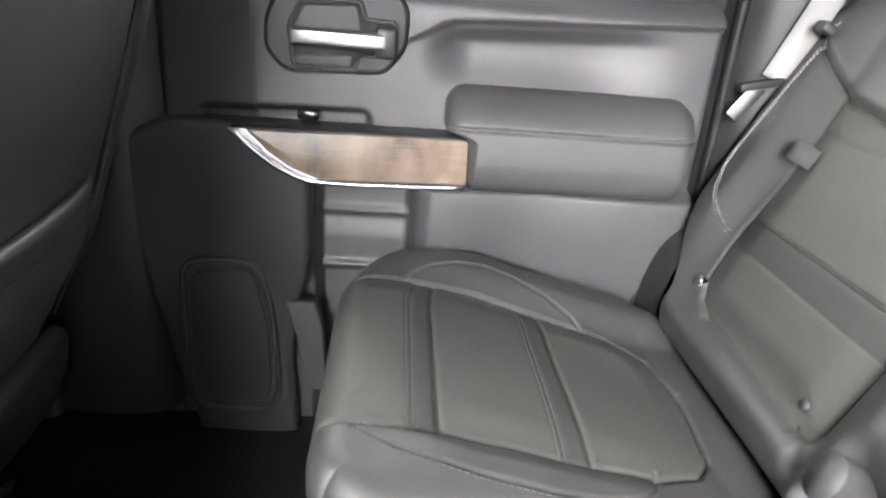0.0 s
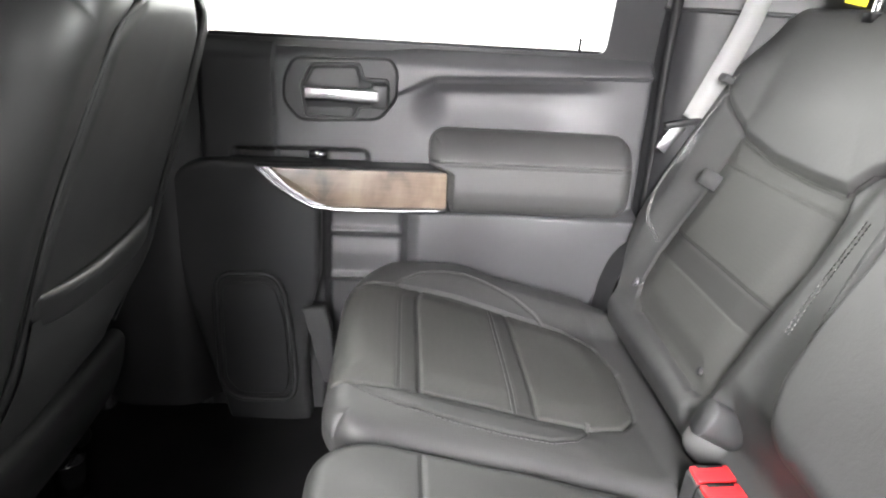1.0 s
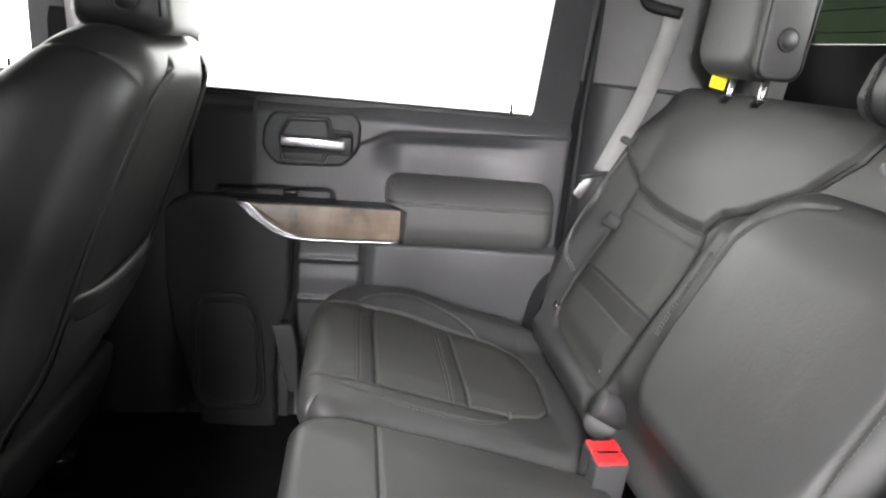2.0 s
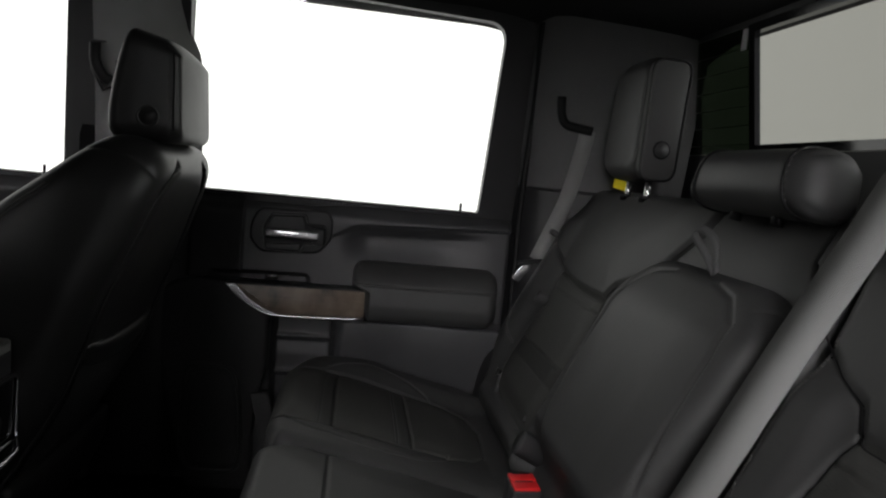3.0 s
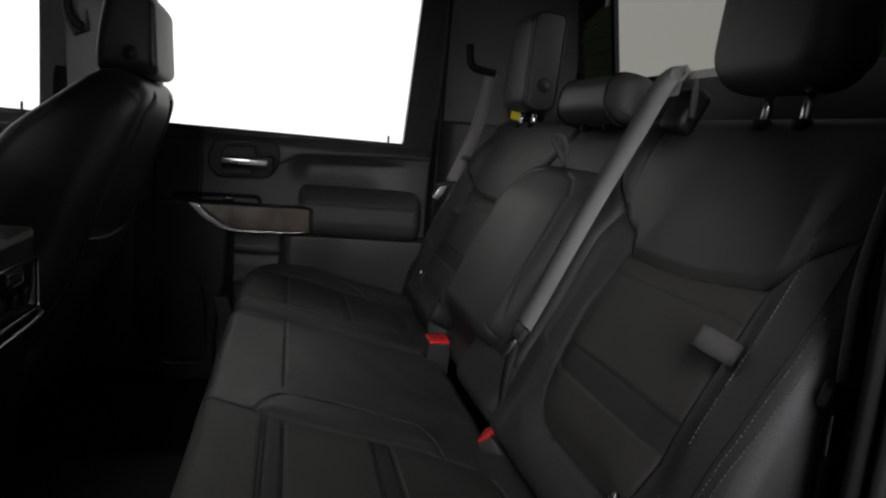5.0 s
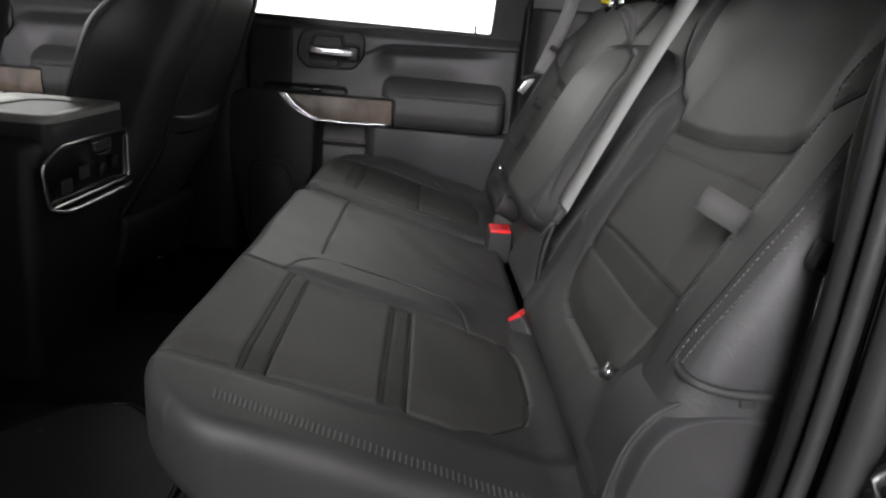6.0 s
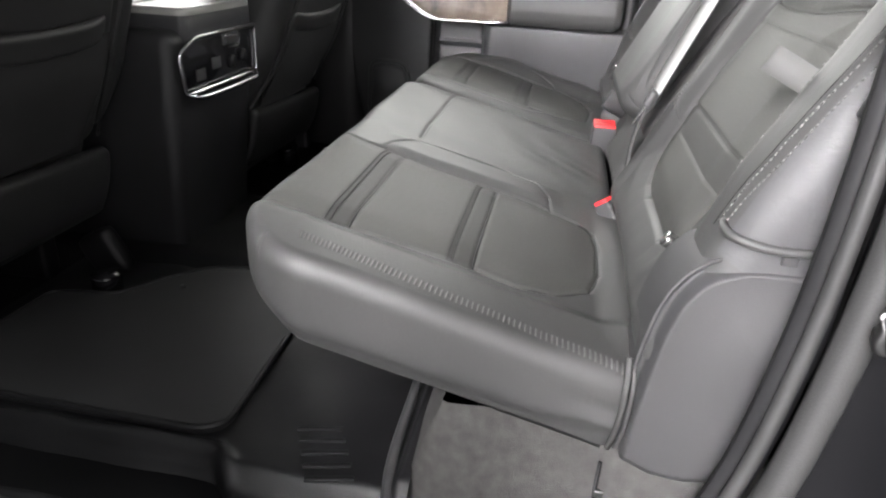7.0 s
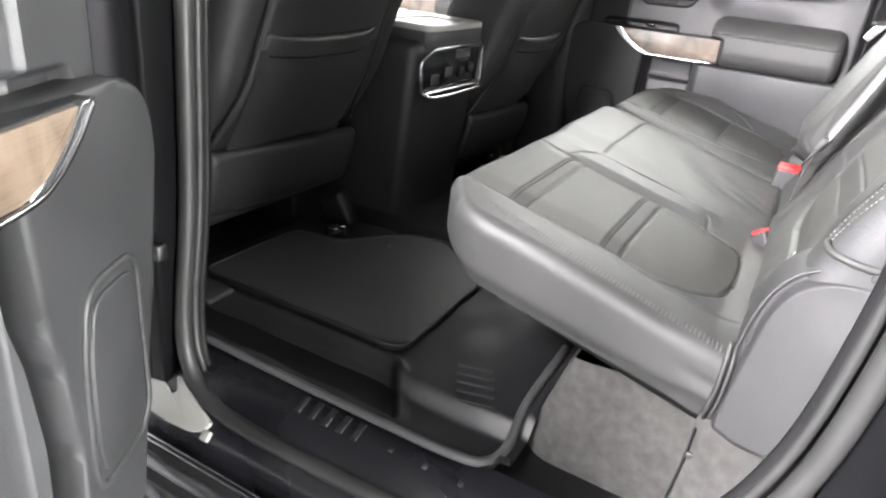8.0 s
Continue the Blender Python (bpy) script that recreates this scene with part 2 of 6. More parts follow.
def split_sheet(P, masks, flip=False):
    """The faces of a sheet, shared out: one (verts, faces) for each mask of face centres, the rest last."""
    n, m, _ = P.shape
    F = grid_faces(n, m, flip)
    V = P.reshape(-1, 3)
    left = np.ones(len(F), bool)
    out = []
    for k in masks:
        c = k.reshape(-1)[F].mean(1) > 0.5
        c &= left
        left &= ~c
        out.append(c)
    out.append(left)
    res = []
    for c in out:
        f = F[c]
        used, inv = np.unique(f, return_inverse=True)
        res.append((V[used], inv.reshape(f.shape)))
    return res


def closed_slab(U, V, r, R, depth, step, place):
    """A closed cushion: both sheets, each through place(X, Y, Z) with Z from -depth/2 to depth/2."""
    X, Y, D = slab(U, V, r, R, depth / 2, step)
    a = place(X, Y, depth / 2 - D)
    b = place(X, Y, -depth / 2 + D)
    va, fa = sheet(a)
    vb, fb = sheet(b, True)
    return np.concatenate([va, vb]), np.concatenate([fa, fb + len(va)])


def seg_dist(px, py, poly):
    """Distance from points to a polyline in a plane."""
    best = np.full(np.shape(px), 9.0)
    for (ax, ay), (bx, by) in zip(poly[:-1], poly[1:]):
        dx, dy = bx - ax, by - ay
        t = np.clip(((px - ax) * dx + (py - ay) * dy) / (dx * dx + dy * dy + 1e-12), 0, 1)
        best = np.minimum(best, np.hypot(px - ax - t * dx, py - ay - t * dy))
    return best


def inside(px, py, poly):
    res = np.zeros(np.shape(px), bool)
    for (ax, ay), (bx, by) in zip(poly, poly[1:] + poly[:1]):
        cond = (ay > py) != (by > py)
        res ^= cond & (px < (bx - ax) * (py - ay) / (by - ay + 1e-12) + ax)
    return res


def signed(px, py, poly):
    """Distance to a closed outline, positive inside."""
    d = seg_dist(px, py, poly + poly[:1])
    return np.where(inside(px, py, poly), d, -d)


def smooth(a, b, x):
    t = np.clip((x - a) / (b - a), 0, 1)
    return t * t * (3 - 2 * t)


def rounded(points, r, n=5):
    """A closed outline with its corners rounded."""
    out = []
    k = len(points)
    for i in range(k):
        p, a, b = Vector(points[i]), Vector(points[i - 1]), Vector(points[(i + 1) % k])
        da, db = (a - p), (b - p)
        rr = min(r, da.length * 0.45, db.length * 0.45)
        s, e = p + da.normalized() * rr, p + db.normalized() * rr
        for j in range(n + 1):
            t = j / n
            q = s * (1 - t) ** 2 + p * 2 * t * (1 - t) + e * t * t
            out.append((q[0], q[1]))
    return out


def prism(outline, lo, hi, axis, bevel=0.0):
    """An outline in the plane across axis, drawn out from lo to hi (hi is the bevelled face)."""
    bm = bmesh.new()
    put = {"x": lambda a, b, c: (c, a, b), "y": lambda a, b, c: (a, c, b), "z": lambda a, b, c: (a, b, c)}[axis]
    f = bm.faces.new([bm.verts.new(put(a, b, lo)) for a, b in outline])
    r = bmesh.ops.extrude_face_region(bm, geom=[f])
    vs = [v for v in r["geom"] if isinstance(v, bmesh.types.BMVert)]
    k = "xyz".index(axis)
    for v in vs:
        v.co[k] = hi
    if bevel:
        es = [e for e in bm.edges if all(v in vs for v in e.verts)]
        bmesh.ops.bevel(bm, geom=es, offset=bevel, segments=3, profile=0.5, affect="EDGES")
    bmesh.ops.recalc_face_normals(bm, faces=bm.faces)
    bm.verts.index_update()
    vf = [tuple(v.co) for v in bm.verts], [tuple(v.index for v in fc.verts) for fc in bm.faces]
    bm.free()
    return vf


def box(x0, x1, y0, y1, z0, z1, bevel=0.004, seg=2):
    bm = bmesh.new()
    bmesh.ops.create_cube(bm, size=1)
    for v in bm.verts:
        v.co = ((x0 + x1) / 2 + v.co.x * (x1 - x0), (y0 + y1) / 2 + v.co.y * (y1 - y0), (z0 + z1) / 2 + v.co.z * (z1 - z0))
    if bevel:
        bmesh.ops.bevel(bm, geom=bm.edges[:], offset=bevel, segments=seg, profile=0.5, affect="EDGES")
    bm.verts.index_update()
    vf = [tuple(v.co) for v in bm.verts], [tuple(v.index for v in fc.verts) for fc in bm.faces]
    bm.free()
    return vf


def turned(vf, m):
    return [tuple(m @ Vector(p)) for p in vf[0]], vf[1]


def joined(*vfs):
    V, F = [], []
    for v, f in vfs:
        k = len(V)
        V += [tuple(p) for p in v]
        F += [tuple(int(i) + k for i in g) for g in f]
    return V, F


def sweep(path, profile, up=(0, 0, 1), closed=False, side=None):
    """A profile of (sideways, upwards) points drawn along a path; up is the way the profile's second axis leans."""
    P = [Vector(p) for p in path]
    n, k = len(P), len(profile)
    V, F = [], []
    for i, p in enumerate(P):
        d = (P[(i + 1) % n] - P[i - 1]) if closed else (P[min(i + 1, n - 1)] - P[max(i - 1, 0)])
        d.normalize()
        u = Vector(up[i] if isinstance(up, list) else up)
        if abs(d.dot(u.normalized())) > 0.999:
            u = Vector((1, 0, 0)) if abs(d.x) < 0.9 else Vector((0, 1, 0))
        s = Vector(side) if side else d.cross(u).normalized()
        w = s.cross(d)
        V += [tuple(p + s * a + w * b) for a, b in profile]
    for i in range(n if closed else n - 1):
        for j in range(k):
            a, b = i * k + j, i * k + (j + 1) % k
            c, e = ((i + 1) % n) * k + (j + 1) % k, ((i + 1) % n) * k + j
            F.append((a, b, c, e))
    if not closed:
        F += [tuple(range(k))[::-1], tuple(range((n - 1) * k, n * k))]
    return V, F


def circle(r, n=8, squash=1.0):
    return [(r * math.cos(2 * math.pi * i / n), r * squash * math.sin(2 * math.pi * i / n)) for i in range(n)]


def flat(w, t):
    return [(-w / 2, -t / 2), (w / 2, -t / 2), (w / 2, t / 2), (-w / 2, t / 2)]


def spline(points, n=8):
    """Catmull-Rom through points."""
    P = [Vector(p) for p in points]
    P = [P[0] * 2 - P[1]] + P + [P[-1] * 2 - P[-2]]
    out = []
    for i in range(1, len(P) - 2):
        a, b, c, d = P[i - 1:i + 3]
        for j in range(n):
            t = j / n
            out.append(0.5 * (2 * b + (c - a) * t + (2 * a - 5 * b + 4 * c - d) * t * t + (3 * b - a - 3 * c + d) * t ** 3))
    return [tuple(p) for p in out + [P[-2]]]


def resample(points, step):
    P = np.array(points, float)
    L = np.r_[0, np.cumsum(np.linalg.norm(np.diff(P, axis=0), axis=1))]
    n = max(2, int(L[-1] / step))
    s = np.linspace(0, L[-1], n)
    return np.stack([np.interp(s, L, P[:, k]) for k in range(P.shape[1])], 1)


def stitches(line, surface, pitch=0.0065, length=0.0045, width=0.0011, lift=0.0003):
    """Thread dashes along a line of surface coordinates; surface(a, b) gives places."""
    pts = resample(line, pitch)
    V, F = [], []
    a, b = pts[:, 0], pts[:, 1]
    e = 0.002
    S = surface(a, b)
    N = np.cross(surface(a + e, b) - S, surface(a, b + e) - S)
    N /= np.linalg.norm(N, axis=1)[:, None] + 1e-12
    T = np.gradient(S, axis=0)
    T /= np.linalg.norm(T, axis=1)[:, None] + 1e-12
    if N[len(N) // 2] @ np.array((-0.6, -0.1, 0.8)) < 0:
        N = -N
    B = np.cross(N, T)
    for p, n, t, w in zip(S, N, T, B):
        k = len(V)
        for c in (-0.5, 0.5):
            q = p + t * c * length + n * lift
            V += [tuple(q - w * width / 2), tuple(q + w * width / 2), tuple(q + n * width * 0.8 + w * width * 0.25), tuple(q + n * width * 0.8 - w * width * 0.25)]
        F += [(k, k + 1, k + 5, k + 4), (k + 1, k + 2, k + 6, k + 5), (k + 2, k + 3, k + 7, k + 6), (k + 3, k, k + 4, k + 7), (k, k + 3, k + 2, k + 1), (k + 4, k + 5, k + 6, k + 7)]
    return V, F


def sewn(tree, line, pitch=0.0058, length=0.0042, width=0.0016, high=0.0011):
    """Thread dashes along a line of places, laid on the surface that a tree holds."""
    V, F = [], []
    pts = resample(line, pitch / 4)
    for i in range(0, len(pts) - 4, 4):
        p, n, _, _ = tree.find_nearest(Vector(pts[i]))
        q, m, _, _ = tree.find_nearest(Vector(pts[i + 3]))
        t = (q - p).normalized()
        n = (n + m).normalized()
        w = n.cross(t).normalized()
        k = len(V)
        for c in (p, p + t * length):
            V += [tuple(c - w * width / 2 - n * 0.001), tuple(c + w * width / 2 - n * 0.001), tuple(c + n * high + w * width * 0.3), tuple(c + n * high - w * width * 0.3)]
        F += [(k, k + 1, k + 5, k + 4), (k + 1, k + 2, k + 6, k + 5), (k + 2, k + 3, k + 7, k + 6), (k + 3, k, k + 4, k + 7), (k, k + 3, k + 2, k + 1), (k + 4, k + 5, k + 6, k + 7)]
    return V, F


def seam(line, surface, width=0.0016, lift=0.0006, step=0.004):
    """A thin raised ribbon along a line of surface coordinates."""
    pts = resample(line, step)
    p, q = pts[:, 0], pts[:, 1]
    e = 0.002
    S = surface(p, q)
    N = np.cross(surface(p + e, q) - S, surface(p, q + e) - S)
    N /= np.linalg.norm(N, axis=1)[:, None] + 1e-12
    if N[len(N) // 2] @ np.array((-0.6, -0.1, 0.8)) < 0:
        N = -N
    T = np.gradient(S, axis=0)
    T /= np.linalg.norm(T, axis=1)[:, None] + 1e-12
    B = np.cross(N, T) * width / 2
    top = S + N * lift
    low = S - N * 0.001
    return sheet(np.stack([low - B, top - B * 0.6, top + B * 0.6, low + B], 1), True)

# ---- the booth round the truck ----
ground = part("ground", ([(-60, -60, -0.78), (60, -60, -0.78), (60, 60, -0.78), (-60, 60, -0.78)], [(0, 1, 2, 3)]), FLOORM, smooth=False)
tagged(ground, "pale grey painted concrete floor of the booth", "floor", kind="structure")
# walls glow by themselves; the light on them is put in as emission
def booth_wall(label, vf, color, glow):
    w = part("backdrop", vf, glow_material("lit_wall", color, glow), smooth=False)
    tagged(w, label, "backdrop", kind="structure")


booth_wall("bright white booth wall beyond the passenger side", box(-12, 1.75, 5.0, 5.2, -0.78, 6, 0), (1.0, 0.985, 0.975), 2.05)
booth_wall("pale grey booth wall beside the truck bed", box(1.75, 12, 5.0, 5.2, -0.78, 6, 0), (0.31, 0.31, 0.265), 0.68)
# unseen panel added to throw light in through the open driver door
booth_wall("unseen glowing panel added as driver-side light", box(-1.8, -0.7, -5.2, -5.0, 1.1, 4.8, 0), (1.0, 0.975, 0.985), 27.0)
# unseen weak fill added around that panel
booth_wall("unseen dim glowing panel added beyond the driver side", box(-9, 9, -5.5, -5.25, -0.78, 6, 0), (1.0, 0.96, 1.0), 0.15)
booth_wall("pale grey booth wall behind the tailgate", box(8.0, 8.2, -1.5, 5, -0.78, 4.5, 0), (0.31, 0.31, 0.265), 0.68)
# unseen panel, sized to brighten the open door and spare the seat back
booth_wall("unseen glowing panel added to light the open driver door", box(6.0, 6.2, -3.0, 0.3, -0.78, 4.5, 0), (0.98, 1.0, 0.97), 4.8)

# ---- cabin shell ----
# floor with a low hump along the middle
gx, gy = np.linspace(-1.75, 0.80, 86), np.linspace(-0.80, 0.80, 81)
GX, GY = np.meshgrid(gx, gy, indexing="ij")
GZ = -0.03 + 0.05 * smooth(0.30, 0.16, np.abs(GY)) + 0.002 * np.sin(GX * 31) * np.sin(GY * 27)
floor = part("floor", sheet(np.stack([GX, GY, GZ], 2)), RUBBER)
tagged(floor, "black cabin floor with a low hump along the middle", "floor", kind="structure")

# headliner, sinking towards the back and the sides
gx, gy = np.linspace(-1.75, 0.83, 60), np.linspace(-0.86, 0.86, 60)
GX, GY = np.meshgrid(gx, gy, indexing="ij")
def roof_z(x, y):
    return 1.265 - 0.075 * smooth(0.55, 0.86, np.abs(y)) - 0.105 * smooth(0.25, 0.84, x) - 0.05 * smooth(-1.0, -1.75, x)
GZ = roof_z(GX, GY)
top = np.stack([GX, GY, GZ + 0.06], 2)
v1, f1 = sheet(np.stack([GX, GY, GZ], 2), True)
v2, f2 = sheet(top)
roof = part("ceiling", (np.concatenate([v1, v2]), np.concatenate([f1, f2 + len(v1)])), HEADL)
tagged(roof, "black cloth headliner over the cabin", "ceiling", kind="structure")

# rear wall: below, beside and above the window
def rear_x(z):
    return 0.80 - 0.05 * (z - 0.85) / 0.3
def rear_piece(outline):
    vf = prism(outline, 0.0, 0.04, "x")
    return [(p[0] + rear_x(p[2]), p[1], p[2]) for p in vf[0]], vf[1]
wall = thing("wall_rear", (0.8, 0, 0), "black trimmed rear cab wall with a three-pane window", "wall", kind="structure")
part("lower_panel", rear_piece([(-0.88, -0.1), (0.88, -0.1), (0.88, 0.905), (-0.88, 0.905)]), PLASTIC, wall, smooth=False)
part("upper_panel", rear_piece([(-0.88, 1.155), (0.88, 1.155), (0.88, 1.3), (-0.88, 1.3)]), PLASTIC, wall, smooth=False)
for s in (-1, 1):
    part("side_panel", rear_piece([(s * 0.66, 0.905), (s * 0.88, 0.905), (s * 0.88, 1.155), (s * 0.66, 1.155)]), PLASTIC, wall, smooth=False)

win = thing("window_rear", (0.79, 0, 0.865), "rear cab window with dark outer panes and open middle", "window", kind="structure")
for s in (-1, 1):
    vf = prism([(s * 0.372, 0.906), (s * 0.392, 0.906), (s * 0.392, 1.154), (s * 0.372, 1.154)], -0.006, 0.006, "x")
    part("frame_bar", ([(p[0] + rear_x(p[2]), p[1], p[2]) for p in vf[0]], vf[1]), GLOSSB, win, "black divider bar", smooth=False)
    vf = prism([(s * 0.392, 0.906), (s * 0.659, 0.906), (s * 0.659, 1.154), (s * 0.392, 1.154)], 0.0, 0.005, "x")
    part("pane", ([(p[0] + rear_x(p[2]), p[1], p[2]) for p in vf[0]], vf[1]), DARKGLASS, win, "dark tinted glass pane", smooth=False)
    for k in range(6):
        z = 0.925 + k * 0.038
        part("heater_wire", sweep([(rear_x(z) - 0.0012, s * 0.394, z), (rear_x(z) - 0.0012, s * 0.655, z)], circle(0.0009, 4)), RUBBER, win)
part("patch", box(rear_x(1.14) - 0.006, rear_x(1.14) - 0.004, 0.394, 0.412, 1.108, 1.150, 0), WHITE, win, "small white patch", smooth=False)
for z in (0.906, 1.138):
    vf = prism([(-0.372, z), (0.372, z), (0.372, z + 0.016), (-0.372, z + 0.016)], -0.008, 0.008, "x")
    part("slider_track", ([(p[0] + rear_x(p[2]), p[1], p[2]) for p in vf[0]], vf[1]), GLOSSB, win, smooth=False)

# front end: dash and the lower edge of the windscreen
dash = thing("dashboard", (-1.55, 0, 0), "black moulded dashboard below the windscreen", "dashboard", kind="structure")
part("dash_body", joined(box(-1.75, -1.42, -0.84, 0.84, -0.05, 0.66, 0.04, 4), box(-1.70, -1.50, -0.84, 0.84, 0.55, 0.74, 0.05, 4)), PLASTIC, dash)


# ---- pillars, on both sides ----
def side_shell(s):
    global CUR
    CUR = Matrix.Diagonal((1, s, 1, 1))
    side = "passenger" if s > 0 else "driver"
    # post between the doors, wider below than above
    b = thing("pillar_front", (-0.52, 0.74, 0), "grey trimmed post between front and rear " + side + " doors", "pillar", kind="structure")
    xb0, xb1 = (-0.625, -0.375) if s > 0 else (-0.66, -0.50)
    n = 24
    z = np.linspace(0.0, 1.24, n)
    rear_edge = xb1 - 0.05 * smooth(0.98, 1.14, z) if s > 0 else np.full(n, xb1)
    u = np.linspace(0, 1, 14)
    Z, Uu = np.meshgrid(z, u, indexing="ij")
    X = xb0 + (rear_edge[:, None] - xb0) * Uu
    Y = (0.745 if s > 0 else 0.792) + (0.075 if s > 0 else 0.03) * np.abs(2 * Uu - 1) ** 4 - 0.05 * smooth(0.75, 1.24, Z)
    k = int(np.searchsorted(z, 0.70))
    P = np.stack([X, Y, Z], 2)
    part("lit_post_trim", sheet(P[k:], True), PILLAR_LIT, b, "grey moulded trim, lightened as if lit")
    part("post_foot", sheet(P[:k + 1], True), PLASTIC, b, "black plastic foot trim")
    part("post_core", box(xb0 - 0.03, xb1 - (0.05 if s > 0 else 0.0), 0.80, 0.90, -0.1, 1.24, 0.01), PAINT, b, "dark painted steel")
    # belt guide in the post
    g = spline([(-0.592, 0.715, 1.015), (-0.588, 0.71, 0.975), (-0.572, 0.71, 0.945), (-0.555, 0.712, 0.935)], 5)
    part("belt_slot", sweep(g, circle(0.012, 8, 0.5), up=(0, 1, 0)), RUBBER, b, "black belt slot")
    part("slot_rim", sweep([(-0.60, 0.728, 1.02), (-0.55, 0.728, 1.02), (-0.545, 0.728, 0.93), (-0.575, 0.728, 0.915), (-0.60, 0.728, 0.96)], circle(0.005, 6), up=(0, 1, 0), closed=True), PLASTIC2, b)
    # quarter trim behind the rear door
    c = thing("pillar_rear", (0.55, 0.72, 0.79), "grey trimmed rear cab corner on the " + side + " side", "pillar", kind="structure")
    base = [(0.405, 0.90), (0.412, 0.81), (0.425, 0.785), (0.44, 0.765), (0.47, 0.745), (0.52, 0.725), (0.58, 0.70), (0.64, 0.675), (0.70, 0.655), (0.78, 0.645)]
    if s < 0:
        base = [(0.448, 0.858), (0.456, 0.835), (0.470, 0.806), (0.49, 0.793), (0.53, 0.790), (0.58, 0.775), (0.64, 0.72), (0.70, 0.68), (0.78, 0.645)]
    z = np.linspace(0.79, 1.22, 16)
    P = np.array([[(x, y - 0.06 * (zz - 0.79) / 0.43, zz) for x, y in base] for zz in z])
    part("upper_trim", sheet(P), PILLAR, c, "pale grey textured trim")
    z = np.linspace(-0.05, 0.79, 12)
    P = np.array([[(x, (y if y > 0.74 else min(0.785, y + 0.012 + 0.03 * (0.79 - zz))), zz) for x, y in base] for zz in z])
    # driver side blackened to stand for the shaded gap beside the seal
    part("lower_trim", sheet(P), RUBBER if s < 0 else PLASTIC, c, "black plastic trim")
    part("trim_lip", sweep([(x, y + 0.001, 0.79) for x, y in base], circle(0.004, 6)), PLASTIC, c)
    g = spline([(0.474, 0.735 - 0.035, 1.015), (0.478, 0.70, 0.975), (0.492, 0.70, 0.952), (0.52, 0.69, 0.944), (0.552, 0.675, 0.938)], 5)
    part("belt_slot", sweep(g, circle(0.011, 8, 0.6), up=(0, 1, 0)), RUBBER, c, "curved black belt slot")
    part("corner_core", box(0.47 if s > 0 else 0.54, 0.86, 0.80, 0.90, -0.1, 1.26, 0.01), PAINT, c, "dark painted steel")
    # roof rail above the doors
    r = thing("roof_rail", (-0.4, 0.82, 1.21), "black roof rail above the " + side + " doors", "roof rail", kind="structure")
    part("rail_trim", box(-1.75, 0.80, 0.79, 0.92, 1.198, 1.30, 0.02, 3), HEADL, r)
    CUR = Matrix.Identity(4)


side_shell(1)
side_shell(-1)


# ---- doors ----
def ring(outer, inner, lo, hi):
    """A frame between two outlines of equal count, in x and z, from y = lo to hi, leaning inwards above the belt."""
    n = len(outer)
    V, F = [], []
    for o, y in ((outer, lo), (inner, lo), (inner, hi), (outer, hi)):
        V += [(x, y - 0.11 * max(0.0, z - 0.70), z) for x, z in o]
    for k in range(4):
        for i in range(n):
            j = (i + 1) % n
            F.append((k * n + i, k * n + j, ((k + 1) % 4) * n + j, ((k + 1) % 4) * n + i))
    return V, F


FORWARD = rounded([(-0.178, 0.498), (-0.36, 0.499), (-0.40, 0.494), (-0.435, 0.475), (-0.455, 0.442), (-0.460, 0.39), (-0.418, 0.22), (-0.345, -0.10), (-0.195, -0.10), (-0.208, 0.10), (-0.196, 0.22), (-0.180, 0.28)], 0.016, 4)
SPEAKER = rounded([(-0.372, 0.285), (-0.258, 0.287), (-0.237, 0.20), (-0.228, 0.06), (-0.238, 0.015), (-0.345, 0.015), (-0.374, 0.05)], 0.035)


def door_relief(x, z):
    """How far the door's trim lies from the middle of the cab."""
    y = 0.792 + 0.0 * x
    # belt pad, leaning outwards to the glass
    line = np.where(x < -0.05, 0.617, np.where(x < 0.02, 0.617 + (x + 0.05) * 0.5, 0.652 + (x - 0.02) * 0.04))
    above = smooth(-0.004, 0.006, z - line)
    y = y - 0.012 * above * smooth(-0.09, 0.0, x)
    y = y + 0.045 * smooth(0.655, 0.712, z) ** 2
    # scoop above the armrest
    sc = smooth(-0.03, 0.05, x) * smooth(0.37, 0.20, x) * smooth(0.0, 0.03, line - z) * smooth(0.53, 0.62, z)
    y = y + 0.026 * sc
    # lower panel with its ledge
    low = smooth(-0.040, 0.004, x) * smooth(0.427, 0.412, z)
    y = y - 0.042 * low + 0.020 * low * smooth(0.40, 0.20, z) + 0.010 * low * smooth(0.02, 0.16, x) * smooth(0.30, 0.16, x)
    # pocket with a shelf
    pk = smooth(-0.178, -0.165, x) * smooth(-0.018, -0.032, x) * smooth(0.44, 0.42, z)
    y = y + 0.040 * pk
    y = y - 0.008 * pk * (np.exp(-((z - 0.352) / 0.006) ** 2) + np.exp(-((z - 0.255) / 0.006) ** 2)) + 0.005 * pk * (smooth(0.348, 0.335, z) * smooth(0.30, 0.34, z) + smooth(0.25, 0.24, z))
    # forward pad beside the handle
    y = y - 0.008 * smooth(-0.258, -0.262, x)
    # hollow behind the pull
    cup = smooth(-0.004, 0.010, signed(x, z, rounded([(-0.34, 0.47), (-0.094, 0.47), (-0.094, 0.520), (-0.34, 0.516)], 0.018)))
    y = y + 0.022 * cup
    y = y + 0.0025 * np.exp(-(seg_dist(x, z, [(-0.06, 0.617), (-0.045, 0.62), (0.005, 0.649), (0.40, 0.667)]) / 0.0025) ** 2)
    y = y + 0.003 * np.exp(-(seg_dist(x, z, [(-0.26, 0.50), (-0.26, 0.69)]) / 0.002) ** 2)
    return y


